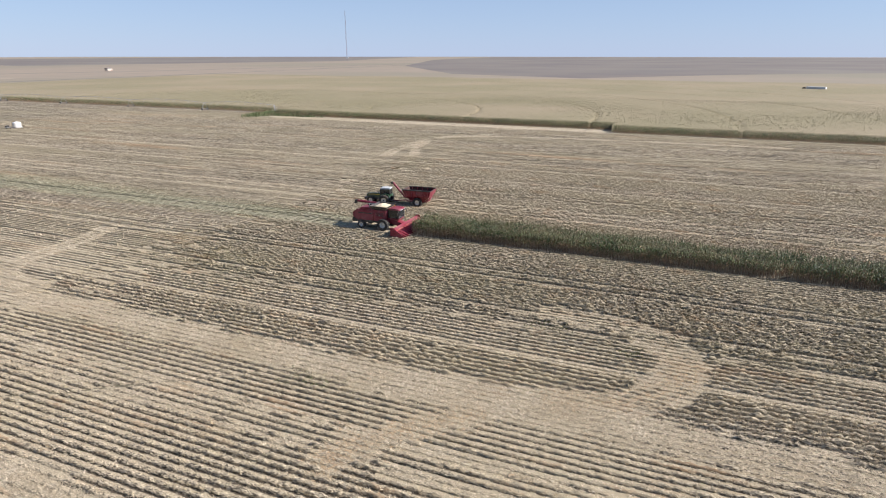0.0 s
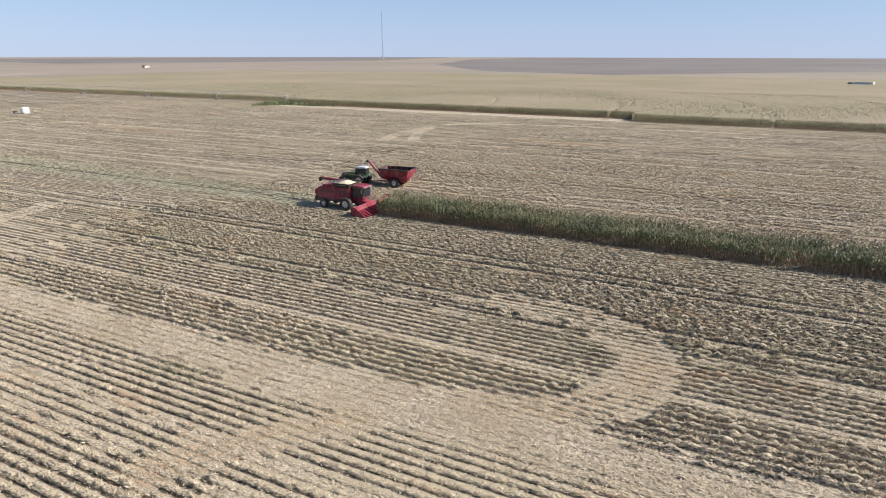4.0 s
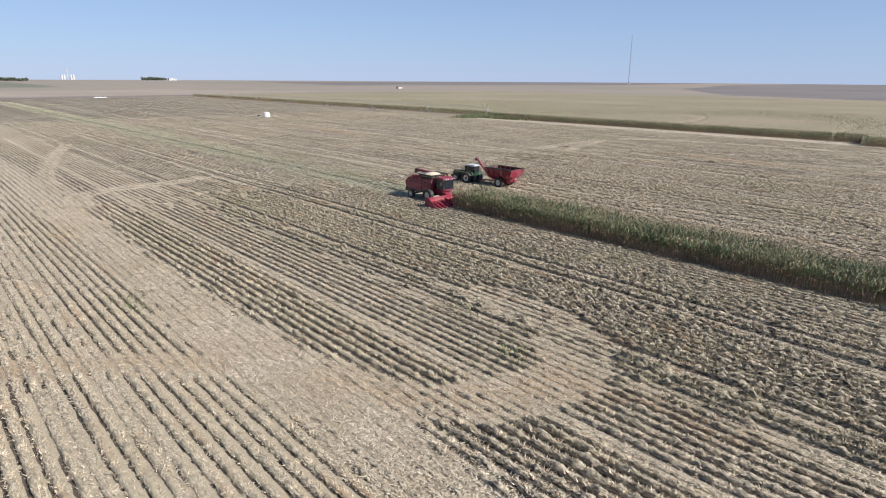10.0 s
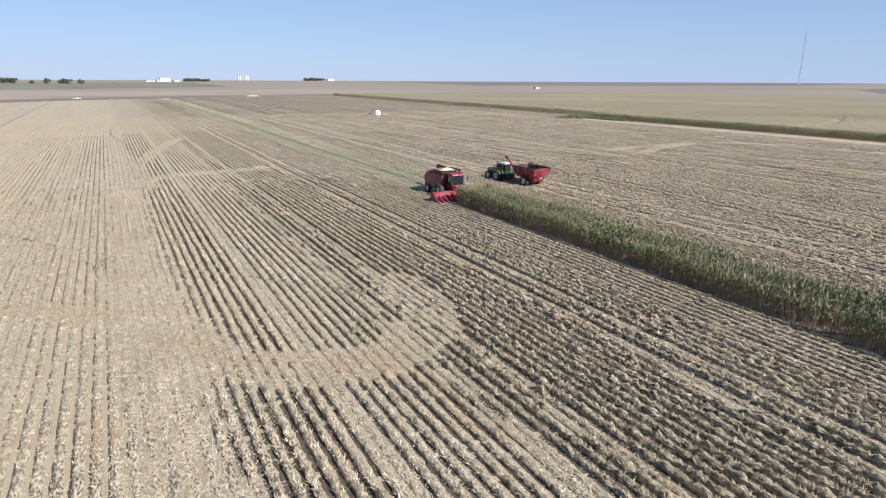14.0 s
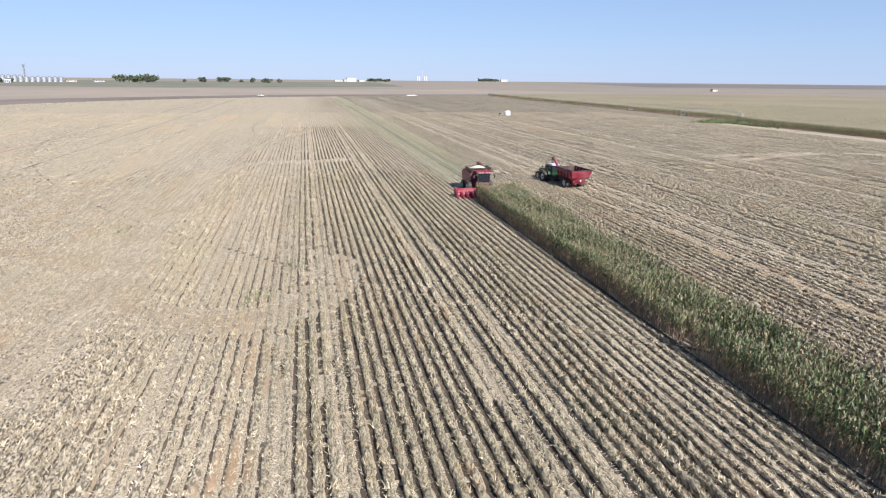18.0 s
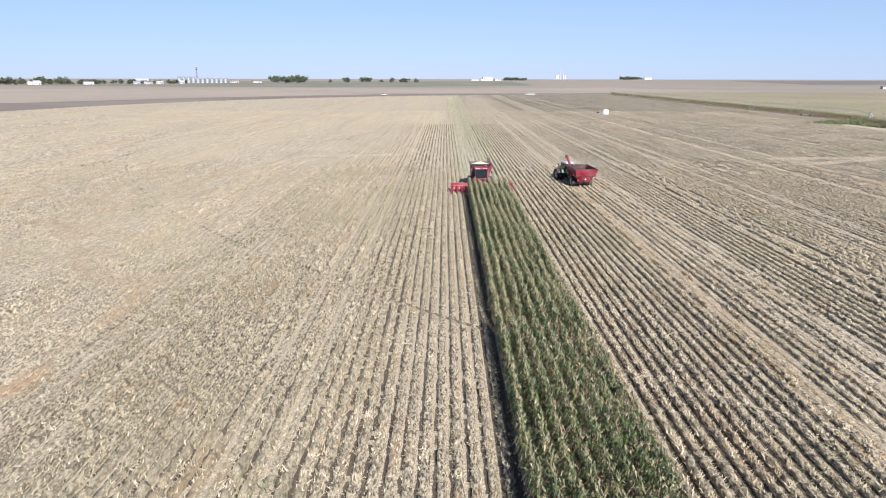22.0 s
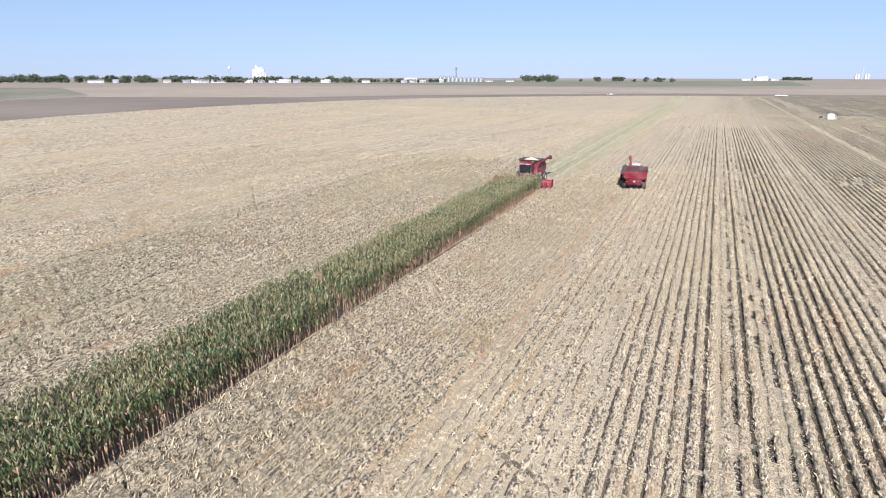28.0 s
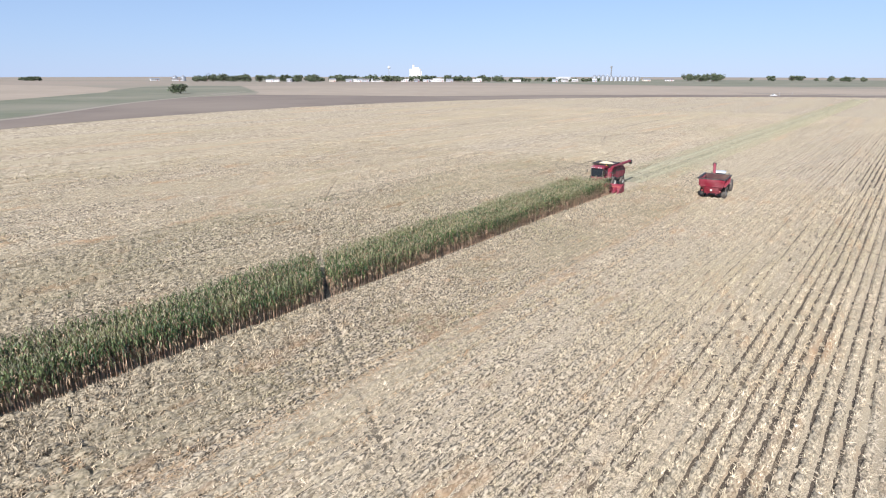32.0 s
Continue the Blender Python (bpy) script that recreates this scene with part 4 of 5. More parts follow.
def tractor(at, turn):
    """A green row-crop tractor facing +y, origin on the ground under its rear axle."""
    t = thing("tractor", "dark green tractor with pale wheel hubs pulling the grain cart", "tractor", at=at, turn=turn)
    part("hood", prism([(1.1, 1.15), (3.75, 1.2), (3.95, 1.6), (3.7, 1.98), (1.1, 2.12)], -0.45, 0.45, 0.09), "green", t)
    part("grille", box(-0.36, 0.36, 3.88, 3.99, 1.25, 1.85, 0.03), "black", t)
    for sx in (-1, 1):
        part("headlight", box(sx * 0.27 - 0.13, sx * 0.27 + 0.13, 3.86, 4.0, 1.66, 1.8, 0.02), "white", t)
        part("hood_stripe", prism([(1.3, 1.72), (3.5, 1.72), (3.5, 1.8), (1.3, 1.82)], sx * 0.455 - 0.006, sx * 0.455 + 0.006), "yellow", t)
        part("fender", prism([(-0.95, 1.35), (-0.7, 1.95), (0, 2.1), (0.7, 1.95), (0.95, 1.35), (0.8, 1.35), (0.6, 1.8), (0, 1.95), (-0.6, 1.8), (-0.8, 1.35)],
                               sx * 0.98 - 0.28, sx * 0.98 + 0.28), "green", t)
        wheel(t, "rear_wheel", (sx * 1.0, 0, 1.0), 2.0, 0.62, "rim", 20)
        wheel(t, "rear_wheel", (sx * 1.75, 0, 1.0), 2.0, 0.58, "rim", 20)
        wheel(t, "front_wheel", (sx * 1.0, 2.95, 0.75), 1.5, 0.5, "rim", 18)
        part("step", box(sx * 0.8 - 0.2, sx * 0.8 + 0.2, 1.0, 1.4, 0.55, 0.6), "black", t)
    part("chassis", box(-0.35, 0.35, -0.6, 3.7, 0.75, 1.25, 0.05), "black", t)
    part("front_axle", tube((-1.0, 2.95, 0.75), (1.0, 2.95, 0.75), 0.12), "black", t)
    part("rear_axle", tube((-2.0, 0, 1.0), (2.0, 0, 1.0), 0.14), "black", t)
    part("front_weights", box(-0.5, 0.5, 4.0, 4.45, 0.75, 1.15, 0.05), "black", t)
    cab = part("cab", prism([(-0.75, 1.3), (1.05, 1.3), (1.15, 1.75), (-0.85, 1.85)], -0.75, 0.75, 0.05), "green", t, "dark green cab with glass all round")
    part("cab_roof", prism([(-0.95, 2.92), (1.15, 2.92), (1.05, 3.1), (0.1, 3.16), (-0.9, 3.1)], -0.86, 0.86, 0.06), "grey", cab, "sun-bleached pale cab roof")
    part("windscreen", prism([(1.1, 1.78), (1.14, 1.78), (1.05, 2.9), (1.01, 2.9)], -0.7, 0.7), "glass", cab)
    part("rear_window", prism([(-0.84, 1.88), (-0.80, 1.88), (-0.82, 2.9), (-0.86, 2.9)], -0.7, 0.7), "glass", cab)
    for sx in (-1, 1):
        part("side_window", prism([(-0.78, 1.86), (1.05, 1.78), (0.97, 2.9), (-0.78, 2.9)], sx * 0.74 - 0.012, sx * 0.74 + 0.012), "glass", cab)
        for yy in (-0.83, 0.15, 1.05):
            part("cab_pillar", box(sx * 0.75 - 0.04, sx * 0.75 + 0.04, yy - 0.045, yy + 0.045, 1.8, 2.93), "black", cab)
        part("mirror", box(sx * 1.25 - 0.1, sx * 1.25 + 0.1, 1.2, 1.26, 2.35, 2.7, 0.02), "black", cab)
    part("operator_seat", prism([(-0.45, 1.85), (0.1, 1.85), (0.1, 2.05), (-0.25, 2.1), (-0.35, 2.6), (-0.5, 2.6)], -0.25, 0.25, 0.03), "black", cab)
    part("exhaust", tube((0.62, 1.25, 1.9), (0.62, 1.25, 3.2), 0.07), "black", t)
    part("hitch", box(-0.1, 0.1, -1.5, -0.5, 0.55, 0.65), "steel", t)
    return t


def grain_cart(at, turn):
    """A red hopper cart, its origin under the axle, tongue towards +y."""
    g = thing("grain_cart", "red flared grain cart with a folded unloading auger", "grain cart", at=at, turn=turn)
    hop = bmesh.new()
    levels = [((-0.7, 0.7), (-1.0, 1.4), 0.95), ((-1.55, 1.55), (-2.25, 2.55), 2.0), ((-1.75, 1.75), (-2.6, 2.9), 2.85), ((-1.8, 1.8), (-2.65, 2.95), 3.15)]
    rings = [[hop.verts.new((x, y, z)) for x, y in ((xs[0], ys[0]), (xs[1], ys[0]), (xs[1], ys[1]), (xs[0], ys[1]))] for xs, ys, z in levels]
    inner = [[hop.verts.new((x * 0.96, y * 0.97, z)) for x, y in ((xs[0], ys[0]), (xs[1], ys[0]), (xs[1], ys[1]), (xs[0], ys[1]))] for xs, ys, z in (levels[3], levels[1], ((-0.6, 0.6), (-0.9, 1.3), 1.1))]
    chain = rings + inner[:1]
    for a, b in zip(chain, chain[1:]):
        for i in range(4):
            hop.faces.new((a[i], a[(i + 1) % 4], b[(i + 1) % 4], b[i]))
    hop.faces.new(rings[0][::-1])
    lin = bmesh.new()
    deep = [[lin.verts.new(v.co) for v in ring] for ring in inner]
    for a, b in zip(deep, deep[1:]):
        for i in range(4):
            lin.faces.new((a[i], a[(i + 1) % 4], b[(i + 1) % 4], b[i]))
    lin.faces.new(deep[-1])
    bmesh.ops.delete(hop, geom=[v for ring in inner[1:] for v in ring], context="VERTS")
    h = part("hopper", hop, "red", g)
    part("lining", lin, "lining", h, "scuffed inside of the hopper with its shade painted in")
    for sx in (-1, 1):
        part("rim_rail", box(sx * 1.8 - 0.06, sx * 1.8 + 0.06, -2.7, 3.0, 3.12, 3.24, 0.02), "black", h)
        for k in range(5):
            y = -2.0 + k * 1.05
            part("side_rib", prism([(y, 2.05), (y + 0.1, 2.05), (y + 0.1, 3.1), (y, 3.1)], sx * 1.72 - 0.1, sx * 1.72 + 0.1), "red", h)
        wheel(g, "cart_wheel", (sx * 1.45, 0.1, 0.88), 1.76, 0.68, "rim", 18)
        part("rear_light", box(sx * 1.2 - 0.15, sx * 1.2 + 0.15, -2.3, -2.2, 1.35, 1.5, 0.02), "dark_red", g)
        part("frame_rail", box(sx * 0.6 - 0.09, sx * 0.6 + 0.09, -1.5, 2.6, 0.75, 0.98), "red", g)
        part("hopper_leg", prism([(-1.5, 0.9), (-1.3, 0.9), (-2.0, 2.1), (-2.2, 2.1)], sx * 1.0 - 0.06, sx * 1.0 + 0.06), "red", g)
    for yy in (-2.66, 2.96):
        part("rim_rail", box(-1.86, 1.86, yy - 0.06, yy + 0.06, 3.12, 3.24, 0.02), "black", h)
    part("tarp_roll", tube((-1.9, -2.6, 3.22), (-1.9, 2.9, 3.22), 0.13, n=12), "black", g, "rolled dark tarpaulin along the hopper's edge")
    part("back_plate", prism([(-1.75, 1.0), (-1.65, 1.0), (-2.2, 1.9), (-2.3, 1.9)], -0.95, 0.95), "red", g)
    part("warning_triangle", prism([(-2.34, 1.42), (-2.33, 1.42), (-2.33, 1.64), (-2.34, 1.64)], -0.13, 0.13), "rim", g)
    part("axle", tube((-1.45, 0.1, 0.88), (1.45, 0.1, 0.88), 0.13), "black", g)
    part("tongue", prism([(2.5, 0.75), (5.6, 0.5), (5.6, 0.66), (2.5, 0.98)], -0.12, 0.12), "red", g)
    a = part("unloading_auger", tube((-0.5, 2.9, 1.5), (-1.05, 5.1, 4.35), 0.2, n=14), "red", g, "red unloading auger raised over the tongue")
    part("spout", prism([(4.9, 4.25), (5.25, 4.6), (5.6, 4.35), (5.35, 3.95)], -1.3, -0.82, 0.04), "black", a)
    part("lower_auger", tube((-0.2, 0.5, 0.8), (-0.5, 3.0, 1.65), 0.22, n=14), "red", g)
    part("support_arm", tube((-0.6, 2.9, 2.6), (-0.85, 4.2, 3.2), 0.05, n=6), "steel", g)
    return g


combine((2.4, 102.3, 0), 0)
tractor((18.0, 111.0, 0), 9)
grain_cart((19.0, 104.3, 0), 5)


# ---- far things ----
rt = random.Random(17)


def crown_mesh(seed, wide, high, count):
    """A broken crown of leaf tufts in several lumps, one unit tree."""
    rng = np.random.default_rng(seed)
    lumps = rng.uniform(-0.5, 0.5, (14, 3)) * np.array([wide, wide, high * 0.62]) + np.array([0, 0, high * 0.60])
    size = rng.uniform(0.16, 0.30, 14) * high
    k = rng.integers(0, 14, count)
    d = rng.normal(0, 1, (count, 3))
    d /= np.linalg.norm(d, axis=1, keepdims=True)
    p = lumps[k] + d * (size[k] * rng.uniform(0.75, 1.05, count))[:, None] * np.array([1.1, 1.1, 0.85])
    p[:, 2] = np.maximum(p[:, 2], high * 0.12)
    s = 0.09 * high
    q = rng.normal(0, s, (count, 3, 3))
    return raw_mesh("crown", (p[:, None] + q).reshape(-1, 3), np.arange(count * 3).reshape(-1, 3), "tree_leaf")


CROWNS = [crown_mesh(60 + i, w, 1.0, 560) for i, w in enumerate((0.8, 1.05, 1.3, 0.65))]
trunk_bm = tube((0, 0, 0), (0.02, 0.01, 0.34), 0.045, 0.03, 8)
for i in range(5):
    a = 1.257 * i
    tube((0.02, 0.01, 0.28), (0.24 * math.cos(a), 0.24 * math.sin(a), 0.62), 0.022, 0.008, 6, trunk_bm)
TRUNK = bpy.data.meshes.new("trunk")
trunk_bm.to_mesh(TRUNK)
trunk_bm.free()
TRUNK.materials.append(M["bark"])


def tree(x, y, h, variant=None, label="dark green broadleaf tree on the plain", group="", squat=1.0):
    t = thing("tree", label, "tree", group, at=(x, y, 0), turn=rt.uniform(0, 360))
    v = rt.randrange(4) if variant is None else variant
    for nm, me in (("trunk", TRUNK), ("crown", CROWNS[v])):
        ob = new(nm, me)
        ob.parent = t
        ob.scale = (h * squat, h * squat, h)
    return t


def house(x, y, w, d, h, turn, wall="white", roof="roof", label="small house with a pitched roof", name="house", category="house", gable=0.45, windows=3):
    t = thing(name, label, category, "buildings round the town", at=(x, y, 0), turn=turn)
    wl = part("wall", prism([(-d / 2, 0), (d / 2, 0), (d / 2, h), (0, h + d * gable * 0.5), (-d / 2, h)], -w / 2, w / 2), wall, t)
    for s in (-1, 1):
        rf = bmesh.new()
        z0, z1 = h - 0.12, h + d * gable * 0.5 + 0.05
        q = [(-w / 2 - 0.4, s * (d / 2 + 0.35), z0), (w / 2 + 0.4, s * (d / 2 + 0.35), z0), (w / 2 + 0.4, 0, z1), (-w / 2 - 0.4, 0, z1)]
        lowv = [rf.verts.new(p) for p in q]
        hiv = [rf.verts.new((p[0], p[1], p[2] + 0.18)) for p in q]
        rf.faces.new(lowv)
        rf.faces.new(hiv)
        for i in range(4):
            rf.faces.new((lowv[i], lowv[(i + 1) % 4], hiv[(i + 1) % 4], hiv[i]))
        part("roof", rf, roof, t)
    for s in (-1, 1):
        for i in range(windows):
            xx = -w / 2 + w * (i + 0.5) / windows
            win = part("window", box(xx - 0.55, xx + 0.55, s * d / 2 - 0.05, s * d / 2 + 0.05, h * 0.35, h * 0.75), "white", t)
            part("pane", box(xx - 0.45, xx + 0.45, s * d / 2 - 0.07, s * d / 2 + 0.07, h * 0.40, h * 0.71), "glass", win)
    part("door", box(w * 0.2, w * 0.2 + 1.0, -d / 2 - 0.06, -d / 2 + 0.05, 0, min(2.1, h * 0.8)), "dark_red", t)
    return t


def bin_silo(x, y, r, h, label="round galvanised grain bin with a cone roof", mat_name="galv", name="grain_bin", group="grain bins"):
    t = thing(name, label, "grain bin", group, at=(x, y, 0))
    prof = []
    k = 8
    for i in range(k + 1):
        z = h * i / k
        prof += [(r * (1.0 if i % 2 else 0.985), z)]
    part("shell", lathe(prof, 20), mat_name, t)
    part("roof", lathe([(r * 1.03, h), (r * 0.15, h + r * 0.55), (0.01, h + r * 0.56)], 20), mat_name, t)
    part("roof_cap", tube((0, 0, h + r * 0.5), (0, 0, h + r * 0.72), r * 0.16), "galv", t)
    part("hatch", box(-0.5, 0.5, -r - 0.08, -r + 0.1, 0.3, 1.9), "grey", t)
    return t


# radio mast
mast = thing("radio_mast", "tall thin guyed lattice radio mast", "mast", at=(2915, 1883, 0))
mast.scale = (2.35, 2.35, 2.35)
for i in range(3):
    a = 2.094 * i
    p = (0.8 * math.cos(a), 0.8 * math.sin(a))
    part("leg", tube((*p, 0), (*p, 102), 0.16, n=5), "steel", mast)
lat = bmesh.new()
for k in range(34):
    for i in range(3):
        a, b = 2.094 * i, 2.094 * (i + 1)
        tube((0.8 * math.cos(a), 0.8 * math.sin(a), 3 * k), (0.8 * math.cos(b), 0.8 * math.sin(b), 3 * k + 3), 0.08, n=4, bm=lat)
part("lattice", lat, "dark_red", mast)
for i in range(3):
    for z in (50, 98):
        a = 2.094 * i + 0.5
        part("guy_wire", tube((0, 0, z), (60 * math.cos(a), 60 * math.sin(a), 0), 0.03, n=4), "steel", mast)
part("antenna", tube((0, 0, 102), (0, 0, 106), 0.15, n=6), "steel", mast)
house(2905, 1875, 11, 9, 6, 20, "white", "galv", "small white hut at the mast's foot", "hut", "hut")

# white tank and pump by the sprinkler road
tk = thing("water_tank", "white plastic tank on a low stand in the stubble", "tank", at=(73.2, 302.5, 0))
part("tank_shell", lathe([(0.01, 0.35), (1.35, 0.35), (1.45, 0.5), (1.45, 1.95), (1.2, 2.3), (0.3, 2.45), (0.28, 2.6), (0.01, 2.62)], 24), "white", tk)
part("stand", box(-1.3, 1.3, -1.3, 1.3, 0, 0.35), "steel", tk)
part("outlet_pipe", tube((1.3, 0, 0.5), (2.2, 0, 0.3), 0.07, n=8), "steel", tk)
pm = thing("pump_trailer", "grey pump trailer beside the white tank", "trailer", at=(70.2, 303.1, 0))
part("bed", box(-1.2, 0.9, -0.7, 0.7, 0.5, 0.65), "steel", pm)
part("engine", box(-1.0, 0.2, -0.5, 0.5, 0.65, 1.3, 0.08), "black", pm)
for sx in (-0.8, 0.8):
    wheel(pm, "trailer_wheel", (sx, 0, 0.35), 0.7, 0.22, "rim", 10)


def pickup(x, y, turn, label):
    p = thing("pickup_truck", label, "truck", "parked trucks", at=(x, y, 0), turn=turn)
    part("body", prism([(-2.8, 0.55), (2.8, 0.55), (2.85, 1.0), (2.6, 1.15), (-2.75, 1.2)], -0.98, 0.98, 0.06), "white", p)
    cabp = part("cab", prism([(-0.6, 1.15), (1.5, 1.15), (0.9, 1.85), (-0.5, 1.85)], -0.88, 0.88, 0.06), "white", p)
    part("windscreen", prism([(1.44, 1.2), (1.5, 1.2), (0.96, 1.8), (0.9, 1.8)], -0.78, 0.78), "glass", cabp)
    for sx in (-1, 1):
        part("side_window", prism([(-0.5, 1.22), (1.3, 1.22), (0.85, 1.76), (-0.42, 1.76)], sx * 0.89 - 0.01, sx * 0.89 + 0.01), "glass", cabp)
        for yy in (-1.8, 1.8):
            wheel(p, "wheel", (sx * 0.86, yy, 0.4), 0.8, 0.26, "steel", 10)
    return p


pickup(79.3, 630.7, 80, "white pickup truck parked at the field's far edge")
pickup(83.9, 631.7, 78, "white pickup truck parked behind another at the field's far edge")
pickup(-62, 604, 60, "white pickup truck parked where the ploughed belt begins")

# marker posts along the circle's edge
for k, (x, y) in enumerate(((-58, 605), (-49, 609), (-116, 520), (232, 698))):
    po = thing("marker_post", "slim pale post at the edge of the field", "post", "marker posts", at=(x, y, 0))
    part("post", tube((0, 0, 0), (0, 0, 3.2), 0.07, 0.06, 8), "galv", po)
    part("cap", tube((0, 0, 3.2), (0, 0, 3.4), 0.09, 0.04, 8), "galv", po)

# lorry on the road east of the corn
semi = thing("semi_truck", "dark truck hauling a long white trailer on the far road", "truck", at=(453, -17, 0), turn=-27)
part("trailer", box(-1.3, 1.3, -8.5, 4.5, 1.2, 4.0, 0.06), "white", semi, "long white box trailer")
part("tractor_cab", prism([(5.4, 0.9), (9.0, 0.9), (9.0, 1.9), (7.6, 2.1), (7.2, 3.4), (5.4, 3.5)], -1.2, 1.2, 0.08), "black", semi)
part("chassis", box(-0.5, 0.5, -8.0, 9.0, 0.8, 1.1), "black", semi)
for yy in (-7.5, -6.2, 5.6, 8.2):
    for sx in (-1, 1):
        wheel(semi, "wheel", (sx * 1.05, yy, 0.5), 1.0, 0.35, "steel", 10)

# centre-pivot sprinkler: eight spans from the pivot point northwards
sp = thing("pivot_sprinkler", "long galvanised centre-pivot sprinkler arm on wheeled towers", "sprinkler", at=(PIVOT[0] + 1.2, PIVOT[1] + 2, 0))
for i in range(4):
    a = 0.785 + 1.5708 * i
    part("pivot_leg", tube((1.6 * math.cos(a), 1.6 * math.sin(a), 0), (0.2 * math.cos(a), 0.2 * math.sin(a), 3.9), 0.07, n=6), "galv", sp)
part("riser_pipe", tube((0, 0, 0), (0, 0, 4.1), 0.12, n=10), "galv", sp)
ends = [0.0] + [r - 2 for r in WHEEL_TRACKS] + [398.0]
for k, (a, b) in enumerate(zip(ends, ends[1:])):
    pipe = bmesh.new()
    truss = bmesh.new()
    n = 10
    pts = [(0, a + (b - a) * i / n, 3.7 + 1.0 * math.sin(math.pi * i / n)) for i in range(n + 1)]
    for p, q in zip(pts, pts[1:]):
        tube(p, q, 0.09, n=6, bm=pipe)
    for i in range(1, n):
        x, y, z = pts[i]
        for sx in (-0.8, 0.8):
            tube((x, y, z), (sx, y, z - 1.1), 0.03, n=4, bm=truss)
        tube((-0.8, y, z - 1.1), (0.8, y, z - 1.1), 0.03, n=4, bm=truss)
    span = part("span", pipe, "galv", sp)
    part("truss", truss, "galv", span)["kind"] = "stuff"
    if k < 7:
        tw = part("drive_tower", box(-2.2, 2.2, b - 0.1, b + 0.1, 0.75, 0.9), "galv", sp)
        for sx in (-1, 1):
            part("tower_leg", tube((sx * 2.0, b, 0.85), (sx * 0.15, b, 3.6), 0.07, n=6), "galv", tw)
        for sx in (-1, 1):
            wheel(sp, "tower_wheel", (sx * 2.0, b, 0.55), 1.1, 0.3, "galv", 10)

# weeds round the pivot point
rngw = np.random.default_rng(5)
wx, wy = rngw.uniform(136, 170, 40000), rngw.uniform(214, 256, 40000)
okw = rngw.uniform(0, 1, 40000) < (np.exp(-((wx - 155) / 8.0) ** 2 - ((wy - 248) / 4.5) ** 2) + 0.7 * np.exp(-((wx - 153.5) / 1.6) ** 2 - ((wy - 234) / 12.0) ** 2)) * (0.6 + 0.4 * np.sin(wx * 1.3) * np.sin(wy * 0.9))
wx, wy = wx[okw], wy[okw]
nw = len(wx)
tagged(tri_object("weeds", spikes(rngw, np.stack([wx, wy, 0 * wx], 1), rngw.uniform(0.4, 1.7, nw), rngw.uniform(0.1, 0.5, nw), rngw.uniform(0.08, 0.22, nw)), "weed"),
       "green weeds grown up round the pivot point", "weeds", kind="stuff")

# volunteer weeds among the stubble
for k, (x, y, r) in enumerate(((-44.4, 86.4, 2.2), (-28.4, 60.2, 1.8), (-25.0, 68.5, 2.2), (-11.3, 27.2, 2.4))):
    na = 130
    aw = rngw.uniform(0, 6.2832, na)
    dw = r * np.sqrt(rngw.uniform(0, 1, na)) * (0.7 + 0.3 * np.sin(3 * aw + k))
    tagged(tri_object("weed_patch", spikes(rngw, np.stack([x + dw * np.cos(aw), y + 1.6 * dw * np.sin(aw), 0 * aw + 0.02], 1), rngw.uniform(0.10, 0.42, na), rngw.uniform(0.05, 0.2, na),
                                           rngw.uniform(0.03, 0.07, na)), "weed"), "thin patch of green weeds in the stubble", "weeds", kind="stuff")

# lone trees north of the field
land(1.69, 0.12)
for x, y, h in ((-173, 1164, 8), (-152, 1240, 8.5), (-140, 1246, 8), (-90, 1183, 8), (-67, 1122, 7.5), (-59, 1124, 6.8), (-42, 1127, 6.8), (-200, 1150, 5), (-110, 1180, 4.5)):
    tree(x, y, h, label="lone dark tree at the pale field's far edge", group="trees north of the field", squat=1.25)
for i in range(8):
    tree(-285 + 7.5 * i + rt.uniform(-2, 2), 1085 + rt.uniform(-8, 8), rt.uniform(8, 12), label="dark tree in a farmstead clump", group="farmstead trees")
land()
tree(-529, 333, 8.2, 2, "round dark bush standing alone by the pasture", squat=1.5)
# town
land(1.5, 0.95)
for i in range(150):
    u = i / 149
    x, y = -880 + 470 * u + rt.uniform(-6, 6), 668 + 372 * u + rt.uniform(-22, 22)
    if 0.80 < u < 0.84:
        continue
    tree(x, y + 10, rt.uniform(4.0, 10.5) * (0.72 if u > 0.7 else 1.0), label="dark green shade tree in the town", group="town trees", squat=1.1)
for i in range(14):
    tree(-960 + 5.5 * i + rt.uniform(-2, 2), 612 + 4 * i + rt.uniform(-4, 8), rt.uniform(8, 13.5), label="dark tree by the farmyard", group="farmyard trees", squat=1.1)
for i in range(26):
    u = rt.uniform(0, 1)
    x, y = -872 + 470 * u + rt.uniform(0, 14), 668 + 372 * u - rt.uniform(-12, 24)
    house(x, y, rt.uniform(7, 13), rt.uniform(6, 8), rt.uniform(2.6, 3.8), 38 + rt.uniform(-20, 20), rt.choice(("white", "siding", "white", "galv", "tan_wall")), rt.choice(("galv", "roof", "siding")),
          "low town house among the trees")
house(-700, 800, 24, 10, 3.6, 38, "siding", "galv", "long white shed at the edge of town", "shed", "shed", 0.3, 5)
land(1.722, -0.01)
house(-470, 985, 18, 10, 4.2, 30, "siding", "siding", "long white metal shed by the bins", "shed", "shed", 0.3, 5)
house(-562, 1180, 24, 10, 4.5, 20, "siding", "siding", "white metal shed far off", "shed", "shed", 0.3, 4)
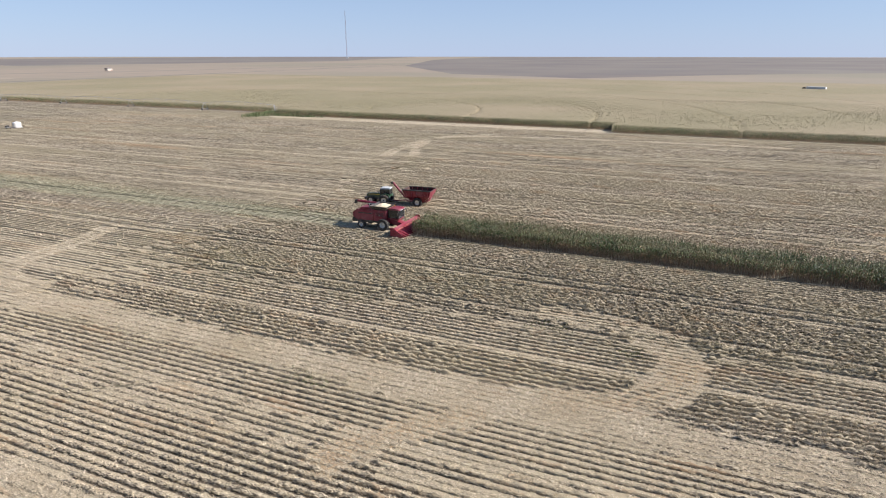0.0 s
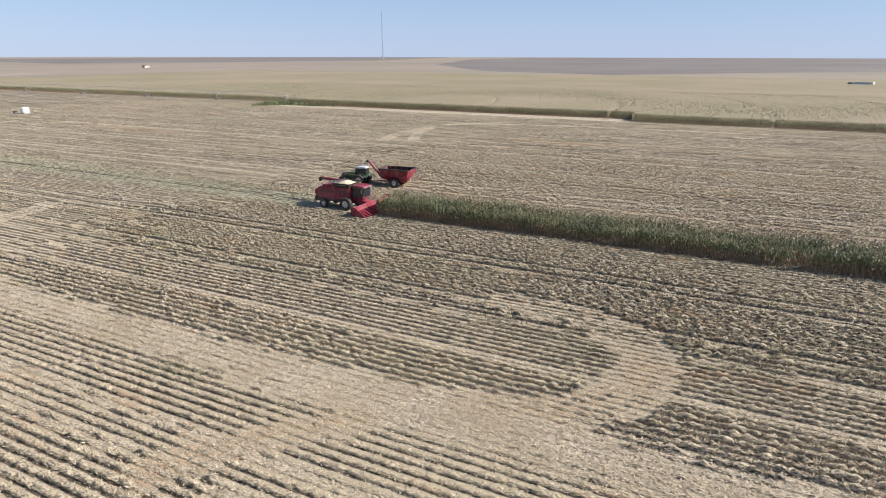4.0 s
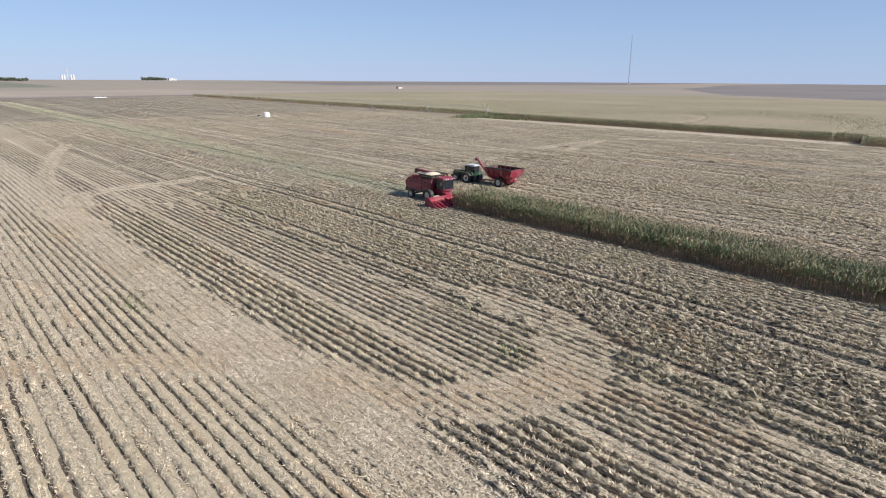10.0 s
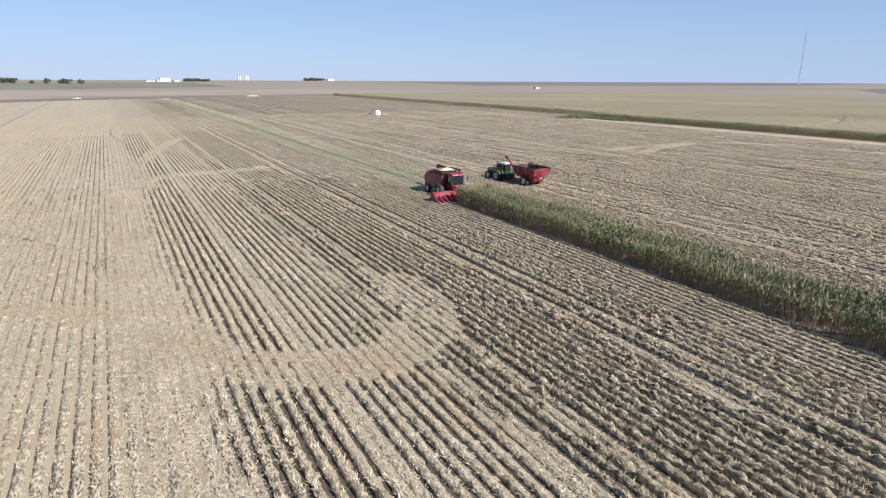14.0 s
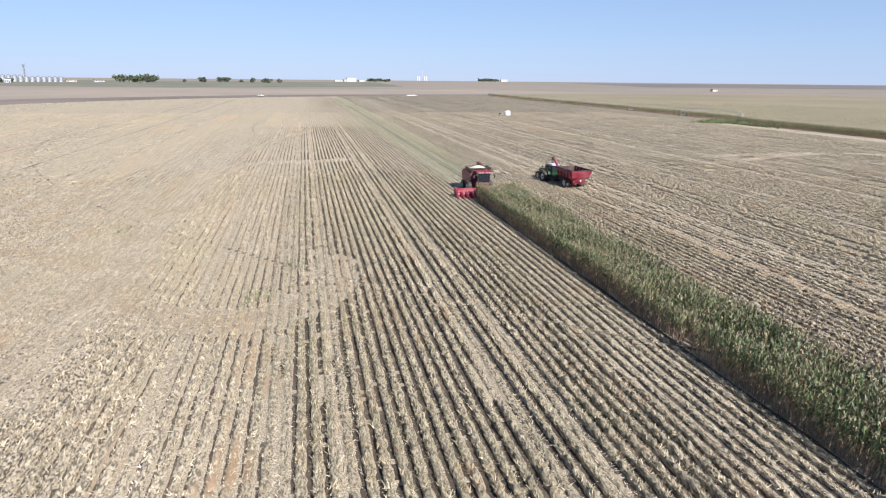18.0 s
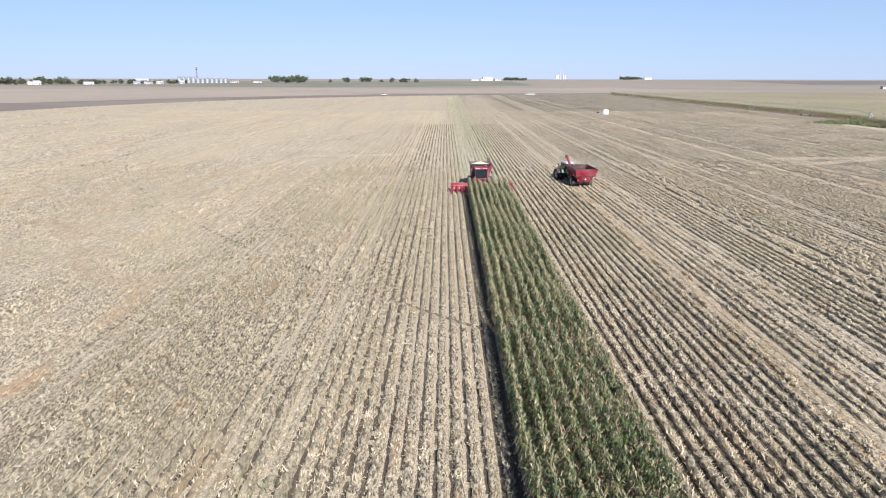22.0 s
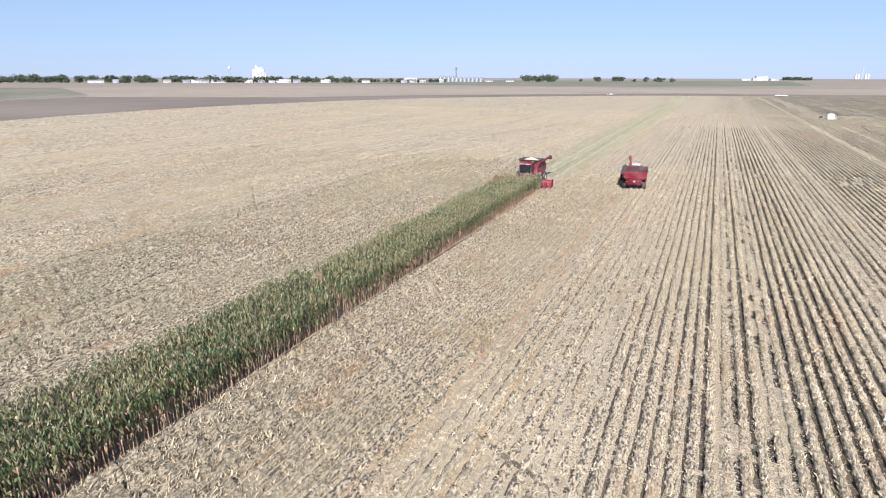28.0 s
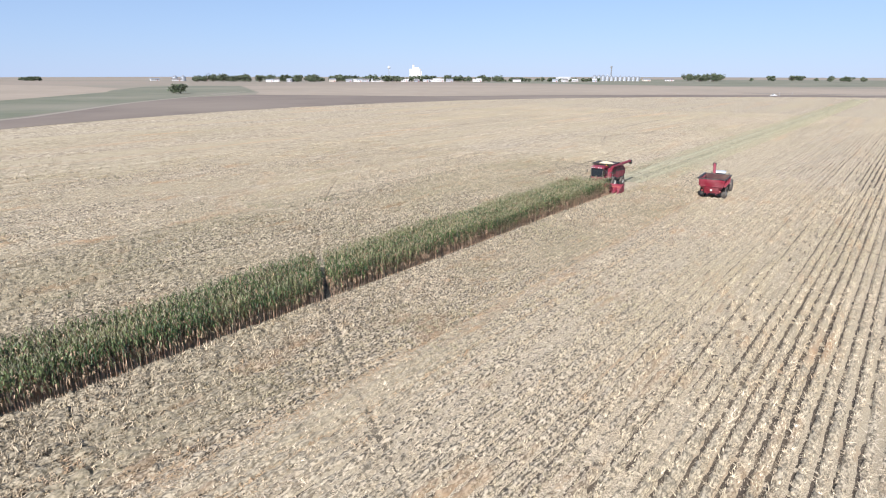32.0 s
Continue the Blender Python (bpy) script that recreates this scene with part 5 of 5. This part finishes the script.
for k, (x, y, w) in enumerate(((-265, 1072, 9), (-246, 1075, 8), (-310, 1060, 14), (-345, 1050, 12), (-960, 560, 16), (-1010, 548, 14), (-925, 590, 10))):
    house(x, y, w, 8, 2.5, 15 * k, "siding" if k % 3 else "tan_wall", "galv" if k % 2 else "roof", "low pale farm building on the plain", "farm_building", "farm building", 0.35, 3)
bin_silo(-983.5, 570, 4.2, 6.5, "round galvanised bin in the farmyard", group="farmyard bins")
bin_silo(-973, 579, 4.2, 6.5, "round galvanised bin in the farmyard", group="farmyard bins")
# grain bins and leg
for k in range(11):
    x = -414 + 6.6 * k
    bin_silo(x, 996 + 2.2 * k, 2.9, 6.6 if k > 3 else 8.6)
leg = thing("bucket_elevator", "slim steel bucket elevator over the bins", "elevator", "grain bins", at=(-392, 1012, 0))
part("shaft", box(-0.8, 0.8, -0.8, 0.8, 0, 22), "steel", leg)
part("head", box(-1.4, 1.4, -1.1, 1.1, 22, 24.5, 0.2), "steel", leg)
part("platform", box(-2, 2, -2, 2, 21.4, 21.7), "steel", leg)
# white concrete elevator in the town
land(1.321, 0.95)
el = thing("grain_elevator", "tall white concrete grain elevator above the town's trees", "grain elevator", at=(-910, 1159, 0), turn=38)
el.scale = (0.991, 0.991, 0.951)
for i in range(4):
    for j in range(2):
        part("silo", move(lathe([(4.6, 0), (4.6, 36), (4.2, 36.6), (0.01, 36.8)], 20), -13.5 + 9.0 * i, -4.4 + 8.8 * j), "concrete", el)
part("headhouse", box(-3.5, 12, -5, 5, 36, 42, 0.2), "concrete", el)
part("headhouse_tower", box(-9.5, -2.5, -4.5, 4.5, 36, 48, 0.2), "concrete", el)
part("leg_shaft", box(-7, -5, -1, 1, 48, 52), "steel", el)
part("annex", box(13.5, 20, -6, 6, 0, 30, 0.2), "concrete", el)
wt = thing("water_tower", "small pale water tower on thin legs", "water tower", at=(-958, 1120, 0))
for i in range(4):
    a = 1.5708 * i
    part("leg", tube((3 * math.cos(a), 3 * math.sin(a), 0), (2.2 * math.cos(a), 2.2 * math.sin(a), 28), 0.25, n=6), "steel", wt)
part("bowl", move(lathe([(0.01, -2), (2.8, -0.5), (3.2, 1.5), (2.9, 3.6), (0.01, 5.2)], 20), 0, 0, 28), "grey", wt)
# bright works on the northern horizon
land(1.82, 0.08)
big = house(119, 1618, 24, 18, 9, 5, "siding", "siding", "large white works hall on the horizon", "works_hall", "hall", 0.12, 4)
for k, (dx, w, h) in enumerate(((-32, 20, 3.4), (26, 16, 3.6), (-14, 9, 5))):
    house(119 + dx, 1612 + 3 * k, w, 16, h, 4, "siding", "siding", "low white works building", "works_building", "building", 0.1, 3)
for k in range(10):
    tree(172 + 6 * k, 1700 + rt.uniform(-6, 6), rt.uniform(6, 8.5), label="tree in a dark belt by the works", group="belt of trees", squat=1.3)
land(1.884, 0.39)
for dx in (-22, -13, 12, 21):
    bin_silo(495 + dx * 0.85, 2560, 3.6, 16, "tall white silo on the horizon", "siding", "silo", "silos on the horizon")
sl = thing("bucket_elevator", "thin elevator leg between the white silos", "elevator", "silos on the horizon", at=(494, 2560, 0))
part("shaft", box(-1.2, 1.2, -1.2, 1.2, 0, 34), "steel", sl)
part("head", box(-2.2, 2.2, -1.8, 1.8, 34, 37, 0.2), "steel", sl)
for k in range(9):
    tree(660 + 8 * k, 2280 - 2 * k + rt.uniform(-6, 6), rt.uniform(8, 11), label="tree in a dark belt on the horizon", group="far belt of trees", squat=1.5)
house(760, 2290, 26, 14, 7, 0, "siding", "siding", "white shed far on the plain", "shed", "shed", 0.2, 3)
land(1.0, 0.8)
house(698, 975, 11, 6, 3.2, 10, "tan_wall", "roof", "low dark shed far over the plain", "shed", "shed", 0.3, 2)
for k in range(7):
    tree(-2000 + 11 * k, 720 + 3 * k, rt.uniform(8, 12), label="tree round a distant farmstead", group="distant farmstead trees", squat=1.3)
land()
